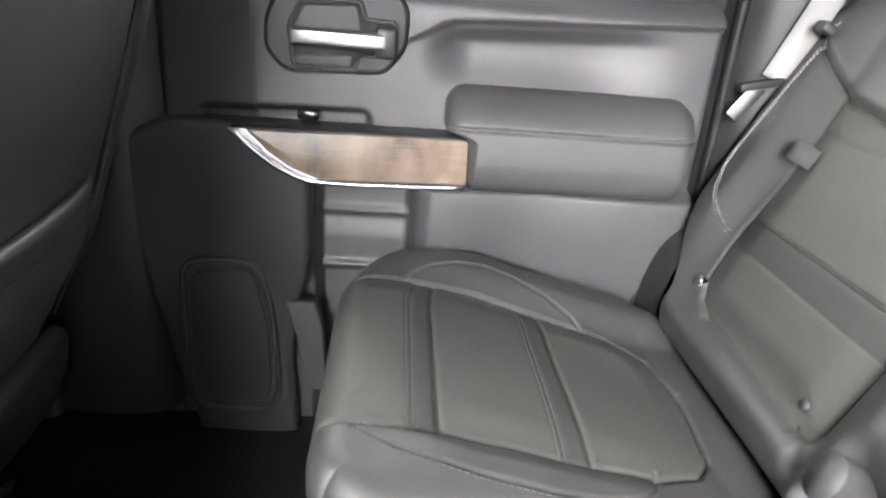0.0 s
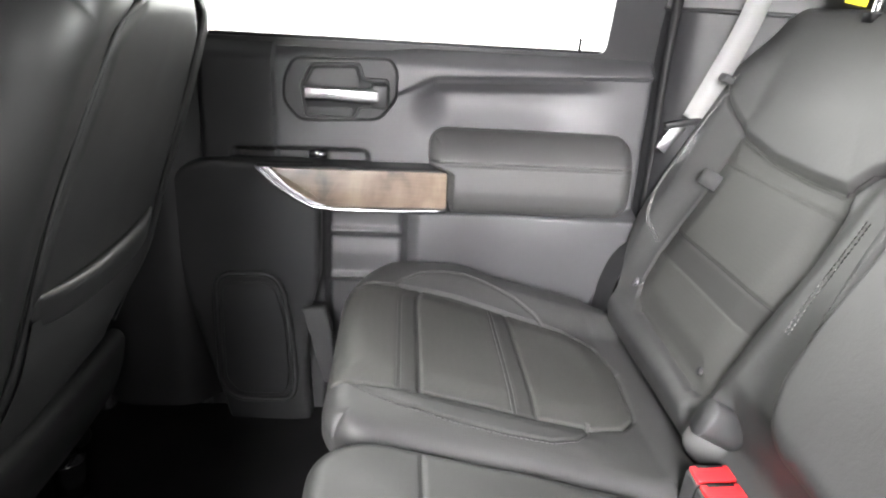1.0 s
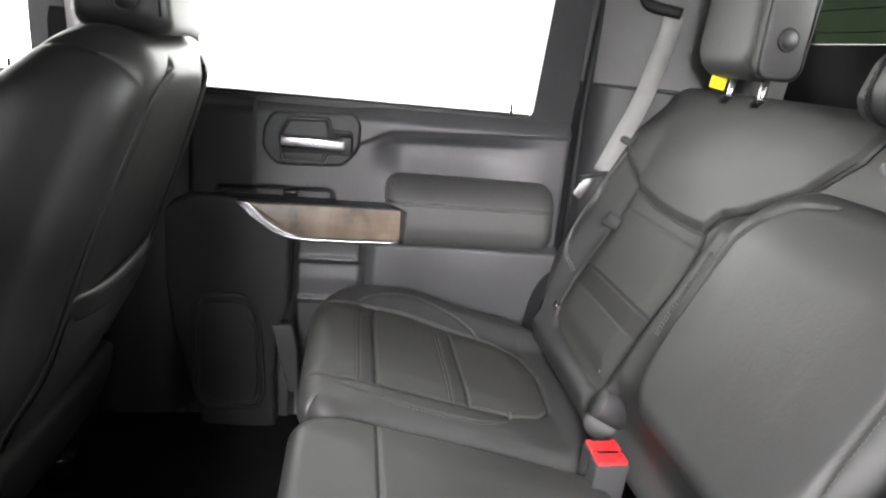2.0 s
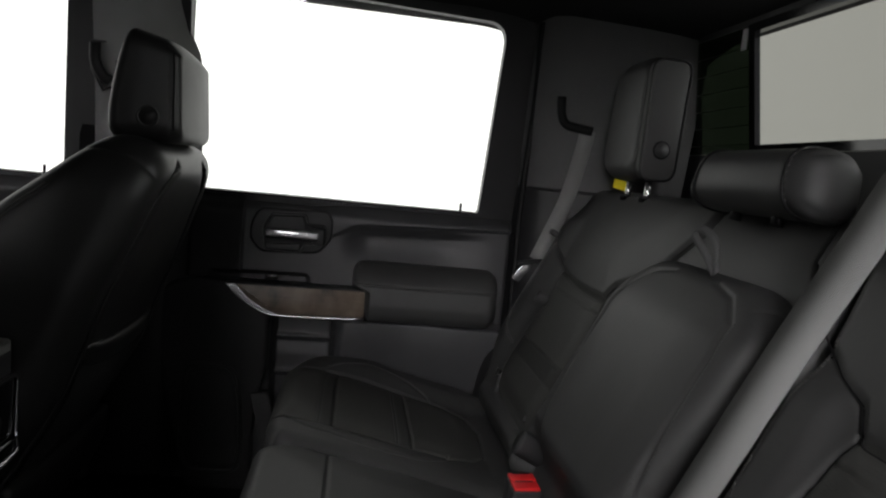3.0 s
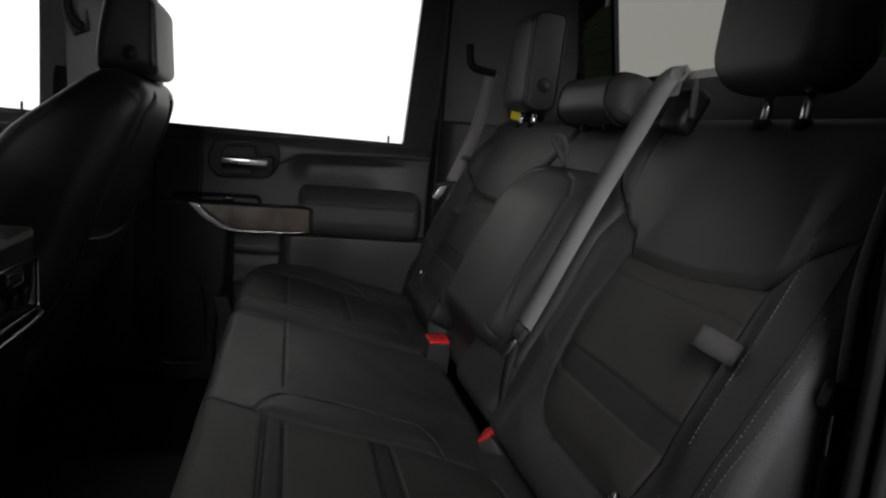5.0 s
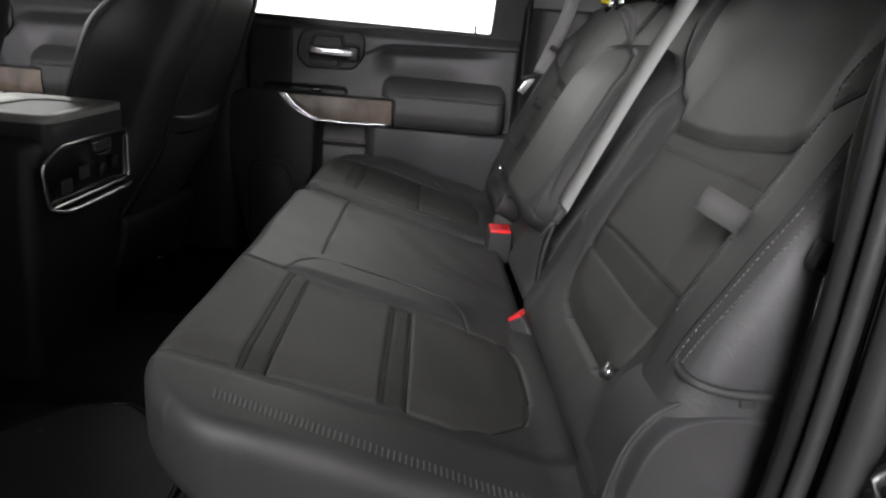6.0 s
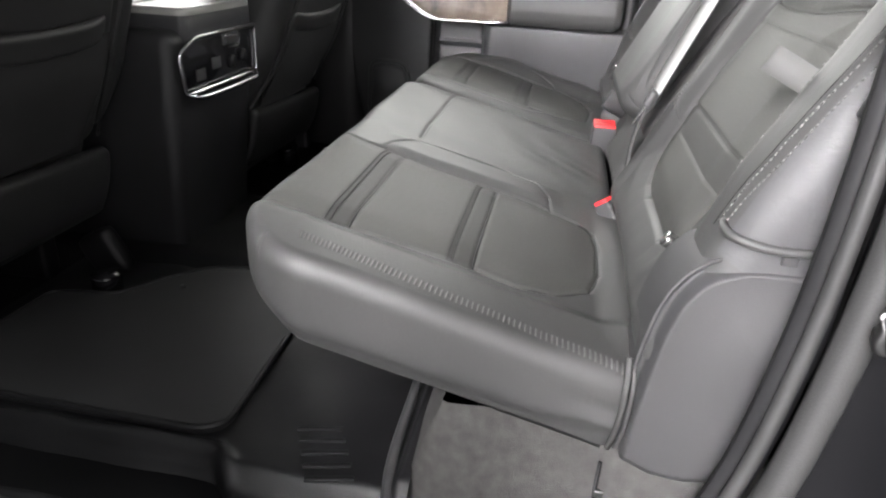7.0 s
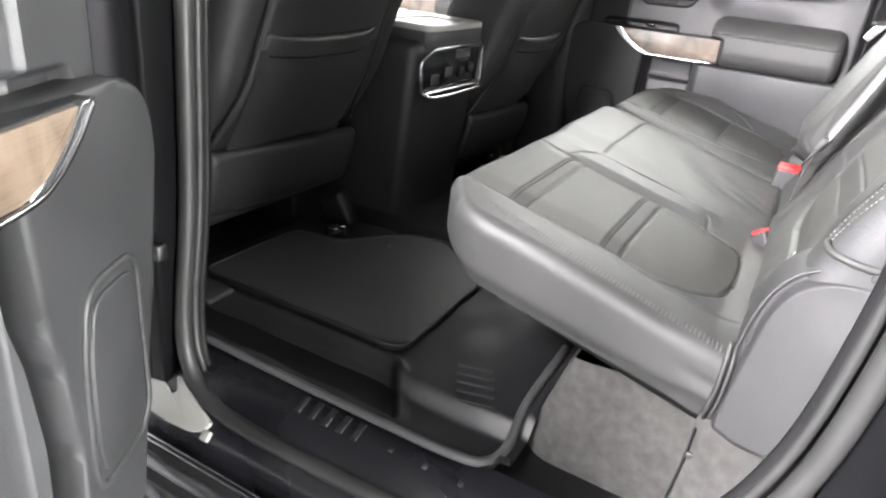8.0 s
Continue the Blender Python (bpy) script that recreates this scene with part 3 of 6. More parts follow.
def make_door(name, label, dx=0.0, window=(-0.405, 0.335), full=True, M=Matrix.Identity(4), steps=0.0032):
    """A passenger-side door as built, then carried by M."""
    global CUR
    CUR = M @ Matrix.Translation((dx, 0, 0))
    d = thing(name, (-0.03, 0.8, 0.0), label, "car door", group="cab doors")
    # trim panel
    X, Z, D = slab(0.428, 0.42, 0.012, 0.02, 0.055, steps)
    X, Z = X - 0.018, Z + 0.29
    edge = smooth(-0.27, -0.446, X)
    X = X + edge * (0.055 + 0.22 * np.clip(0.38 - Z, 0, 0.5))
    fwd = np.where(X < -0.262, 1.0, 0.0)
    dark, pale = split_sheet(np.stack([X, door_relief(X, Z) + D, Z], 2), [fwd], True)
    part("trim_panel", pale, VINYL, d, "black grained vinyl trim panel")
    part("upper_forward_panel", dark, FWD, d, "black hard plastic panel")
    flat_large(part("forward_panel", prism(FORWARD, 0.80, 0.752, "y", 0.012), FWD, d, "hard plastic moulding, darkened for shade"))
    stl = [(-0.05, 0.623), (-0.045, 0.626), (0.005, 0.656), (0.395, 0.674)]
    surf = lambda a, b: np.stack([a, door_relief(a, b), b], -1)
    sv, sf = stitches(stl, surf)
    part("stitching", ([(p[0], p[1] - 0.0008, p[2]) for p in sv], sf), THREAD, d, "grey thread", kind="stuff")
    # outer skin, frame and glass
    part("outer_skin", box(-0.50, 0.44, 0.86, 0.92, -0.12, 0.69, 0.015, 3), PAINT, d, "dark painted outer skin")
    w0, w1 = window
    out = rounded([(w0 - 0.07, 0.66), (0.432, 0.66), (0.445, 1.225), (w0 - 0.07, 1.225)], 0.05, 6)
    quad = [(w0, 0.704), (w1 - 0.014, 0.706), (w1 + 0.004, 1.180), (w0, 1.205)]
    inn = rounded(quad, 0.018, 6)[:14] + rounded(quad, 0.05, 6)[14:]
    part("window_frame", ring(out, inn, 0.815, 0.842), PLASTIC, d, "black window frame", smooth=False)
    vf = prism(inn, 0.834, 0.838, "y")
    pane = part("window_pane", ([(x, y - 0.11 * max(0, z - 0.70), z) for x, y, z in vf[0]], vf[1]), GLASS, d, "clear side glass", smooth=False)
    pane.visible_shadow = False
    part("belt_strip", box(w0, w1, 0.820, 0.832, 0.700, 0.711, 0.003), RUBBER, d)
    part("lock_pin", sweep([(0.275, 0.822, 0.70), (0.275, 0.822, 0.726), (0.275, 0.822, 0.732)], circle(0.0036, 8)), RUBBER, d, "black lock pin")
    # armrest pad
    X, Z, D = slab(0.183, 0.073, 0.028, 0.03, 0.08, 0.0024)
    def arm(X, Z, D):
        zz = Z + 0.494
        y = 0.722 + D + 0.035 * smooth(0.512, 0.575, zz) + 0.006 * smooth(0.47, 0.43, zz)
        y = y + 0.0055 * np.exp(-((zz - 0.516) / 0.0028) ** 2) - 0.003 * np.exp(-((zz - 0.47) / 0.03) ** 2)
        xx = X + 0.196 + 0.032 * smooth(0.512, 0.496, zz) * smooth(-0.12, -0.183, X)
        return np.stack([xx, y, zz], -1)
    pad = part("armrest", sheet(arm(X, Z, D), True), LEATHER, d, "padded black leather armrest")
    sv, sf = stitches([(-0.165, 0.026), (0.175, 0.026)], lambda a, b: arm(a, b, 0 * a))
    part("stitching", ([(p[0], p[1] - 0.0006, p[2]) for p in sv], sf), THREAD, pad, "grey thread", kind="stuff")
    # pull with wood inlay and bright edge
    pull = part("pull", prism(rounded([(-0.292, 0.497), (0.05, 0.500), (0.052, 0.424), (-0.164, 0.419), (-0.21, 0.434), (-0.262, 0.462)], 0.008), 0.80, 0.738, "y", 0.004), PLASTIC, d, "black door pull")
    part("wood_inlay", prism(rounded([(-0.262, 0.494), (0.046, 0.497), (0.048, 0.432), (-0.160, 0.428), (-0.196, 0.440), (-0.235, 0.463)], 0.006), 0.745, 0.734, "y", 0.002), WOOD, pull, "open-pored brown wood inlay")
    lowline = spline([(-0.283, 0.494), (-0.25, 0.463), (-0.203, 0.434), (-0.160, 0.4245), (-0.06, 0.4245), (0.046, 0.4275)], 6)
    band = [(q[0], 0.7345, q[1]) for q in lowline]
    part("bright_edge", sweep(band, flat(0.0055, 0.008), up=(0, -1, 0)), CHROME, pull, "satin chrome edge")
    part("bright_tip", prism([(-0.290, 0.496), (-0.263, 0.496), (-0.232, 0.464), (-0.196, 0.4405), (-0.165, 0.430), (-0.168, 0.4225), (-0.207, 0.433), (-0.256, 0.462)], 0.745, 0.7325, "y", 0.002), CHROME, pull, "satin chrome tip")
    part("switch", box(-0.202, -0.170, 0.786, 0.80, 0.502, 0.515, 0.003), GLOSSB, d, "black window switch")
    part("switch_mark", box(-0.184, -0.176, 0.784, 0.7865, 0.508, 0.512, 0.001), CHROME, d)
    # latch handle in its bezel
    bez_o = rounded([(-0.225, 0.676), (-0.060, 0.681), (-0.048, 0.660), (-0.050, 0.612), (-0.078, 0.577), (-0.216, 0.571), (-0.244, 0.602), (-0.242, 0.642)], 0.014)
    bez_i = rounded([(-0.195, 0.666), (-0.113, 0.670), (-0.106, 0.646), (-0.064, 0.645), (-0.064, 0.600), (-0.112, 0.596), (-0.120, 0.577), (-0.205, 0.578), (-0.213, 0.632)], 0.006)
    bez = part("handle_bezel", prism(bez_o, 0.80, 0.783, "y", 0.004), PLASTIC2, d, "dark grey handle surround")
    part("hollow", prism(bez_i, 0.79, 0.7815, "y", 0.0), PLASTIC2, bez, "dark grey finger hollow")
    part("bezel_rim", sweep([(x, 0.782, z) for x, z in bez_i], circle(0.003, 6), up=(0, -1, 0), closed=True), FWD, bez)
    part("bezel_edge", sweep([(x, 0.784, z) for x, z in bez_o], circle(0.003, 6), up=(0, -1, 0), closed=True), RUBBER, bez)
    part("hollow_plate", prism(rounded([(-0.190, 0.661), (-0.119, 0.664), (-0.113, 0.640), (-0.113, 0.622), (-0.205, 0.619), (-0.206, 0.632)], 0.006), 0.785, 0.7795, "y", 0.002), PLASTIC2, bez)
    part("handle_hinge", box(-0.092, -0.062, 0.757, 0.786, 0.598, 0.640, 0.005), FWD, bez, "black handle pivot")
    part("lower_tray", prism(rounded([(-0.203, 0.594), (-0.122, 0.596), (-0.125, 0.581), (-0.203, 0.582)], 0.004), 0.785, 0.7795, "y", 0.002), PLASTIC2, bez, "dark grey finger tray")
    part("latch_handle", (lambda vf: ([(x, y + 0.004 * ((x + 0.136) / 0.072) ** 2, z) for x, y, z in vf[0]], vf[1]))(box(-0.210, -0.074, 0.753, 0.775, 0.606, 0.634, 0.0085, 4)), CHROME, d, "satin chrome latch handle")
    if full:
        gr = prism([(-0.303 + 0.84 * (x + 0.303), 0.15 + 0.88 * (z - 0.15)) for x, z in SPEAKER], 0.79, 0.7475, "y", 0.003)
        part("speaker_grille", gr, FWD, d, "black loudspeaker grille")
        part("speaker_rim", sweep([(x, 0.752, z) for x, z in SPEAKER], circle(0.006, 8, 0.8), up=(0, -1, 0), closed=True), FWD, d, "rounded black rim")
    if full and M == Matrix.Identity(4):
        part("pocket_end", prism([(-0.214, 0.221), (-0.172, 0.223), (-0.158, 0.176), (-0.150, 0.06), (-0.172, 0.06), (-0.184, 0.106)], 0.775, 0.744, "y", 0.004), PLASTIC2, d, "dark grey map pocket end")
    CUR = Matrix.Identity(4)
    return d


make_door("rear_door", "closed rear passenger door, black trim with wood inlay")
make_door("front_door", "closed front passenger door with black trim", dx=-1.01, window=(-0.95, 0.335), full=False, steps=0.01)
make_door("front_door", "closed front driver door with black trim", dx=-1.01, window=(-0.95, 0.335), full=False, M=Matrix.Diagonal((1, -1, 1, 1)), steps=0.02)
TURNED = Matrix.Translation((-0.40, -0.95, 0)) @ Matrix.Rotation(radians(-63), 4, "Z") @ Matrix.Translation((0.47, 0.75, 0)) @ Matrix.Diagonal((1, -1, 1, 1))
make_door("rear_door", "open rear driver door with black trim and wood inlay", M=TURNED)


# ---- rear bench ----
def cz(x):
    return 0.32 - 0.25 * x


def mirror(line, s):
    return [(a, s * b) for a, b in line]


# sewn lines of the cushions, as (x, distance from the middle): driver side -1, passenger side 1
OUT_SEAM = {-1: [(-0.12, 0.628), (-0.07, 0.624), (-0.03, 0.617), (0.07, 0.606), (0.155, 0.606), (0.206, 0.612), (0.25, 0.598), (0.295, 0.555), (0.308, 0.50)],
            1: [(-0.115, 0.590), (-0.085, 0.604), (-0.045, 0.618), (0.06, 0.626), (0.155, 0.618), (0.206, 0.612), (0.25, 0.604), (0.297, 0.572), (0.312, 0.50)]}
BACK_SEAM = {-1: [(0.308, 0.50), (0.309, 0.42), (0.303, 0.365), (0.275, 0.338), (0.219, 0.326)],
             1: [(0.312, 0.50), (0.309, 0.43), (0.302, 0.375), (0.275, 0.340), (0.219, 0.318)]}
IN_SEAM = [(0.219, 0.322), (0.153, 0.318), (0.076, 0.318), (0.0, 0.315), (-0.07, 0.306), (-0.12, 0.297)]
PAD = {-1: [(-0.045, 0.311), (-0.034, 0.275), (-0.012, 0.248), (0.03, 0.222), (0.10, 0.214), (0.16, 0.218), (0.205, 0.236), (0.23, 0.275), (0.238, 0.335)],
       1: [(-0.09, 0.301), (-0.06, 0.290), (-0.026, 0.276), (0.03, 0.268), (0.10, 0.264), (0.16, 0.270), (0.195, 0.284), (0.215, 0.305), (0.221, 0.330)]}
LOOP = [(-0.050, 0.616), (-0.042, 0.640), (-0.022, 0.664), (0.02, 0.680), (0.07, 0.685), (0.12, 0.680), (0.17, 0.658), (0.205, 0.632), (0.216, 0.611)]
def curve2(points, n=4):
    return [(p[0], p[1]) for p in spline([(a, b, 0.0) for a, b in points], n)]


INSERT = {k: [(OUT_SEAM[k][0][0] - 0.01, OUT_SEAM[k][0][1]), *curve2(OUT_SEAM[k][1:] + BACK_SEAM[k][1:]), *IN_SEAM[1:]] for k in (-1, 1)}
STRIPS = [(-0.034, 2), (-0.004, 1), (0.118, 2), (0.150, 1)]


def cushion_h(x, y):
    """Relief of the bench's seating face."""
    h = 0.0 * x
    ay = np.abs(y)
    # outer pads: bolsters rise beyond the seams
    far = y > 0
    h = h + np.where(far, 0.024 * smooth(0.605, 0.680, ay) * (0.15 + 0.85 * smooth(-0.11, 0.08, x)), 0.017 * smooth(0.61, 0.665, ay))
    inner = smooth(0.318, 0.29, ay) * np.where(far, smooth(0.235, 0.275, ay), smooth(0.215, 0.245, ay)) * smooth(-0.07, 0.0, x) * smooth(0.26, 0.2, x)
    h = h + np.where(far, 0.005, 0.008) * inner
    h = h - 0.003 * far * np.exp(-(seg_dist(x, y, LOOP) / 0.003) ** 2)
    # ridge with the double row on the open side
    for s in (-1, 1):
        sd = signed(x, s * y, INSERT[s])
        h = h + 0.006 * smooth(0.0, 0.05, sd)
        for line, dep, wid in ((OUT_SEAM[s], 0.004, 0.003), (BACK_SEAM[s], 0.004, 0.003), (IN_SEAM, 0.004, 0.003), (PAD[s], 0.0025, 0.0024)):
            h = h - dep * np.exp(-(seg_dist(x, s * y, line) / wid) ** 2)
        ins = smooth(-0.002, 0.004, sd)
        for xs, n in STRIPS:
            if n == 1:
                h = h - 0.0035 * ins * np.exp(-((x - xs) / 0.0028) ** 2)
            else:
                h = h - 0.001 * ins * (np.exp(-((x - xs) / 0.002) ** 2) + np.exp(-((x - xs - 0.007) / 0.002) ** 2))
        h = h - 0.0010 * ins * (smooth(-0.034, -0.030, x) * smooth(-0.002, -0.008, x) + smooth(0.118, 0.122, x) * smooth(0.150, 0.146, x))
    # middle place
    mid = smooth(0.205, 0.19, ay)
    h = h - 0.0035 * mid * np.exp(-((x + 0.004) / 0.0028) ** 2)
    h = h + 0.006 * mid * smooth(0.2, 0.12, ay)
    h = h + 0.0005 * mid * smooth(0.10, 0.26, x) * np.sin(x * 88 + 9 * np.sin(y * 13 + 1.0)) * np.sin(y * 26 + 0.6)
    # sat-in softness
    h = h + 0.0012 * np.sin(x * 23 + y * 9) * np.sin(y * 17 + 1.3) + 0.0004 * np.sin(x * 61 + y * 31)
    h = h + 0.016 * smooth(0.30, 0.36, x) * smooth(0.72, 0.66, ay) * smooth(0.235, 0.28, ay)
    return h


def corner_back(x, y):
    """The outer front corners are drawn back and down, the passenger-side one in a wide curve."""
    k = smooth(-0.60, -0.75, y)
    q = np.clip((y - 0.54) / 0.2, 0, 1.1) ** 2
    return 0.030 * k * smooth(0.1, -0.12, x) + 0.085 * q * smooth(0.16, -0.12, x), -0.008 * k * smooth(0.05, -0.12, x) - 0.010 * q * smooth(0.10, -0.12, x)


def cushion_surface(a, b):
    dx, dz = corner_back(a, b)
    return np.stack([a + dx, b, cz(a) + cushion_h(a, b) + dz], -1)


def make_cushion(seat, label, y0, y1, sides, R):
    U, V = 0.232, (y1 - y0) / 2
    near = y0 < -0.5
    X, Y, D = slab(U, V, 0.022 if near else 0.034, R, 0.094, 0.0021, 0.02 if near else None)
    X, Y = X + 0.112, Y + (y0 + y1) / 2
    dx, dz = corner_back(X, Y)
    Zt = cz(X) + cushion_h(X, Y) * np.exp(-D / 0.06) + dz
    tuck = (0.003 if near else 0.025) * smooth(0.05, 0.094, D) * smooth(0.0, -0.10, X)
    low = (0.012 if near else 0.022) * smooth(0.055, 0.094, D) ** 2
    # soft creases towards the rear lower corner
    crease = 0.0025 * np.exp(-((X - 0.315) / 0.03) ** 2) * np.sin(D * 190) * smooth(0.02, 0.04, D) if near else 0.0
    ym = (y0 + y1) / 2
    X2 = 0.112 + (X - 0.112) * (1 - low / U)
    Y2 = ym + (Y - ym) * (1 - (low + crease) / V)
    X2 = X2 + (0.022 if near else 0.034) * smooth(0.310, 0.344, X) * smooth(0.74, 0.70, np.abs(Y)) * smooth(0.235, 0.28, np.abs(Y))
    P = np.stack([X2 + tuck + dx, Y2, Zt - D * (1.03 - (0.15 if near else 0.0) * smooth(-0.05, 0.33, X))], 2)
    masks, names = [], []
    for s in sides:
        sd = signed(X, s * Y, INSERT[s])
        flatm = (sd > 0) & (D < 0.02)
        masks += [flatm & (X < -0.034), flatm & (X >= -0.004) & (X < 0.118), flatm & (X >= 0.150), flatm]
        names += [("front_insert", PERF), ("middle_insert", PERF), ("rear_insert", PERF), ("insert_strip", STRIP)]
    res = split_sheet(P, [np.where(m, 1.0, 0.0) for m in masks])
    c = part("cushion", res[-1], LEATHER, seat, label)
    for (nm, mt), vf in zip(names, res[:-1]):
        part(nm, vf, mt, c, "perforated black leather insert" if mt is PERF else "plain leather strip")
    # black box puts in the shade beneath the cushion
    part("underside", (lambda vf: ([(x, y, z - 0.25 * x) for x, y, z in vf[0]], vf[1]))(box(0.0, 0.33, y0 + 0.04, y1 - 0.03, 0.206, 0.27, 0.01)), RUBBER, c, "underside in black for the shade below")
    return c


far_seat = thing("rear_seat", (0.3, 0.4, 0.13), "black leather passenger-side rear seat with folded centre armrest", "car seat", group="rear seats")
near_seat = thing("rear_seat", (0.3, -0.4, 0.13), "black leather driver-side rear seat with stitched side bolster", "car seat", group="rear seats")
far_c = make_cushion(far_seat, "black leather cushion", 0.216, 0.75, (1,), 0.055)
near_c = make_cushion(near_seat, "wide black leather cushion", -0.75, 0.211, (-1,), 0.085)
for s, c in ((1, far_c), (-1, near_c)):
    sv = [stitches(mirror([(a, b + 0.006) for a, b in OUT_SEAM[s][1:7]], s), cushion_surface, width=0.0008),
          stitches(mirror([(a, b - 0.0065) for a, b in PAD[s]], s), cushion_surface, width=0.0009)]
    pale = stitches(mirror([(a, b - 0.004) for a, b in PAD[s][3:7]], s), cushion_surface, width=0.0018, lift=0.0005) if s < 0 else None
    if s > 0:
        sv += [stitches([(a, b + 0.005) for a, b in LOOP], cushion_surface, width=0.0009)]
    if s < 0:
        line = [(-0.045, -0.700), (-0.036, -0.701), (0.078, -0.713), (0.183, -0.719), (0.326, -0.733)]
        def rim(p, q):
            S = cushion_surface(p, q)
            e = np.clip(np.abs(q) - 0.728, 0, 0.021)
            S[..., 2] -= 1.03 * (0.022 - np.sqrt(0.022 ** 2 - e ** 2))
            return S
        spots = resample(line, 0.0056)
        part("ladder_stitch", joined(*[seam([(x, y - 0.0075), (x, y), (x, y + 0.0075)], rim, 0.0034, 0.0008, 0.0022) for x, y in spots]), TICK2, c, "grey ladder stitch", kind="stuff")
    outer_y = lambda x: float(np.interp(x, [p[0] for p in OUT_SEAM[s][:7]], [p[1] for p in OUT_SEAM[s][:7]]))
    inner_y = lambda x: float(np.interp(x, [p[0] for p in reversed(IN_SEAM)], [p[1] for p in reversed(IN_SEAM)]))
    dark_lines = [mirror([p for p in curve2(OUT_SEAM[s][1:] + BACK_SEAM[s][1:]) if p[0] > 0.13], s)] + [mirror([(x, inner_y(x) + 0.002), (x, outer_y(x) - 0.002)], s) for x, k in STRIPS if k == 1]
    part("seam", joined(*[seam(l, cushion_surface, 0.0028 if s < 0 else 0.0017, 0.0020 if s < 0 else 0.0014) for l in dark_lines]), RUBBER, c, "thin black sewn seam", kind="stuff")
    fine_lines = [mirror([(x + d, inner_y(x) + 0.002), (x + d, outer_y(x) - 0.002)], s) for x, k in STRIPS if k == 2 for d in (0.0, 0.006)]
    part("twin_seam", joined(*[seam(l, cushion_surface, 0.0014, 0.0014) for l in fine_lines]), DARKTHREAD if s < 0 else TICK, c, "fine twin seam", kind="stuff")
    part("stitching", joined(*sv), TICK, c, "dark grey thread", kind="stuff")
    if pale:
        part("pad_stitching", pale, THREAD, c, "pale grey thread", kind="stuff")
# corner piping of the open-side cushion
part("piping", sweep(spline([(0.329, -0.740, 0.274), (0.3295, -0.752, 0.253), (0.329, -0.757, 0.225), (0.327, -0.755, 0.195), (0.323, -0.749, 0.165)], 6), circle(0.0032, 8), up=(0, 1, 0)), LEATHER, near_c, "black leather piping")
part("piping", sweep(spline([(0.336, -0.735, 0.266), (0.337, -0.747, 0.247), (0.3365, -0.752, 0.220), (0.335, -0.750, 0.190), (0.331, -0.744, 0.163)], 6), circle(0.0025, 8), up=(0, 1, 0)), LEATHER, near_c, "black leather piping")

# backrests: y across, w up along the reclined plane
UPX, UPZ = 0.443, 0.8965


def back_place(y, w, h):
    """h: how far proud of the reclined plane."""
    return np.stack([0.376 + w * UPX - h * UPZ, y + 0 * w, 0.35 + w * UPZ + h * UPX], -1)


HEADP = [(0.335, 0.272), (0.40, 0.270), (0.50, 0.272), (0.61, 0.288), (0.655, 0.315), (0.70, 0.345), (0.738, 0.38), (0.75, 0.56), (0.12, 0.56), (0.14, 0.44), (0.19, 0.375), (0.27, 0.325), (0.315, 0.305)]
B_OUT = {-1: [(0.56, -0.021), (0.590, -0.014), (0.610, 0.012), (0.619, 0.06), (0.615, 0.16), (0.618, 0.24), (0.622, 0.287)],
         1: [(0.56, -0.030), (0.596, -0.018), (0.613, 0.006), (0.619, 0.06), (0.615, 0.16), (0.618, 0.24), (0.622, 0.287)]}
B_IN = {-1: [(0.410, -0.021), (0.370, -0.014), (0.342, 0.002), (0.322, 0.026), (0.313, 0.06), (0.305, 0.17), (0.318, 0.25), (0.33, 0.275)],
        1: [(0.34, -0.037), (0.316, -0.034), (0.311, -0.02), (0.312, 0.06), (0.305, 0.17), (0.318, 0.25), (0.33, 0.275)]}
BINS = {k: [*B_OUT[k], *reversed(B_IN[k])] for k in (-1, 1)}


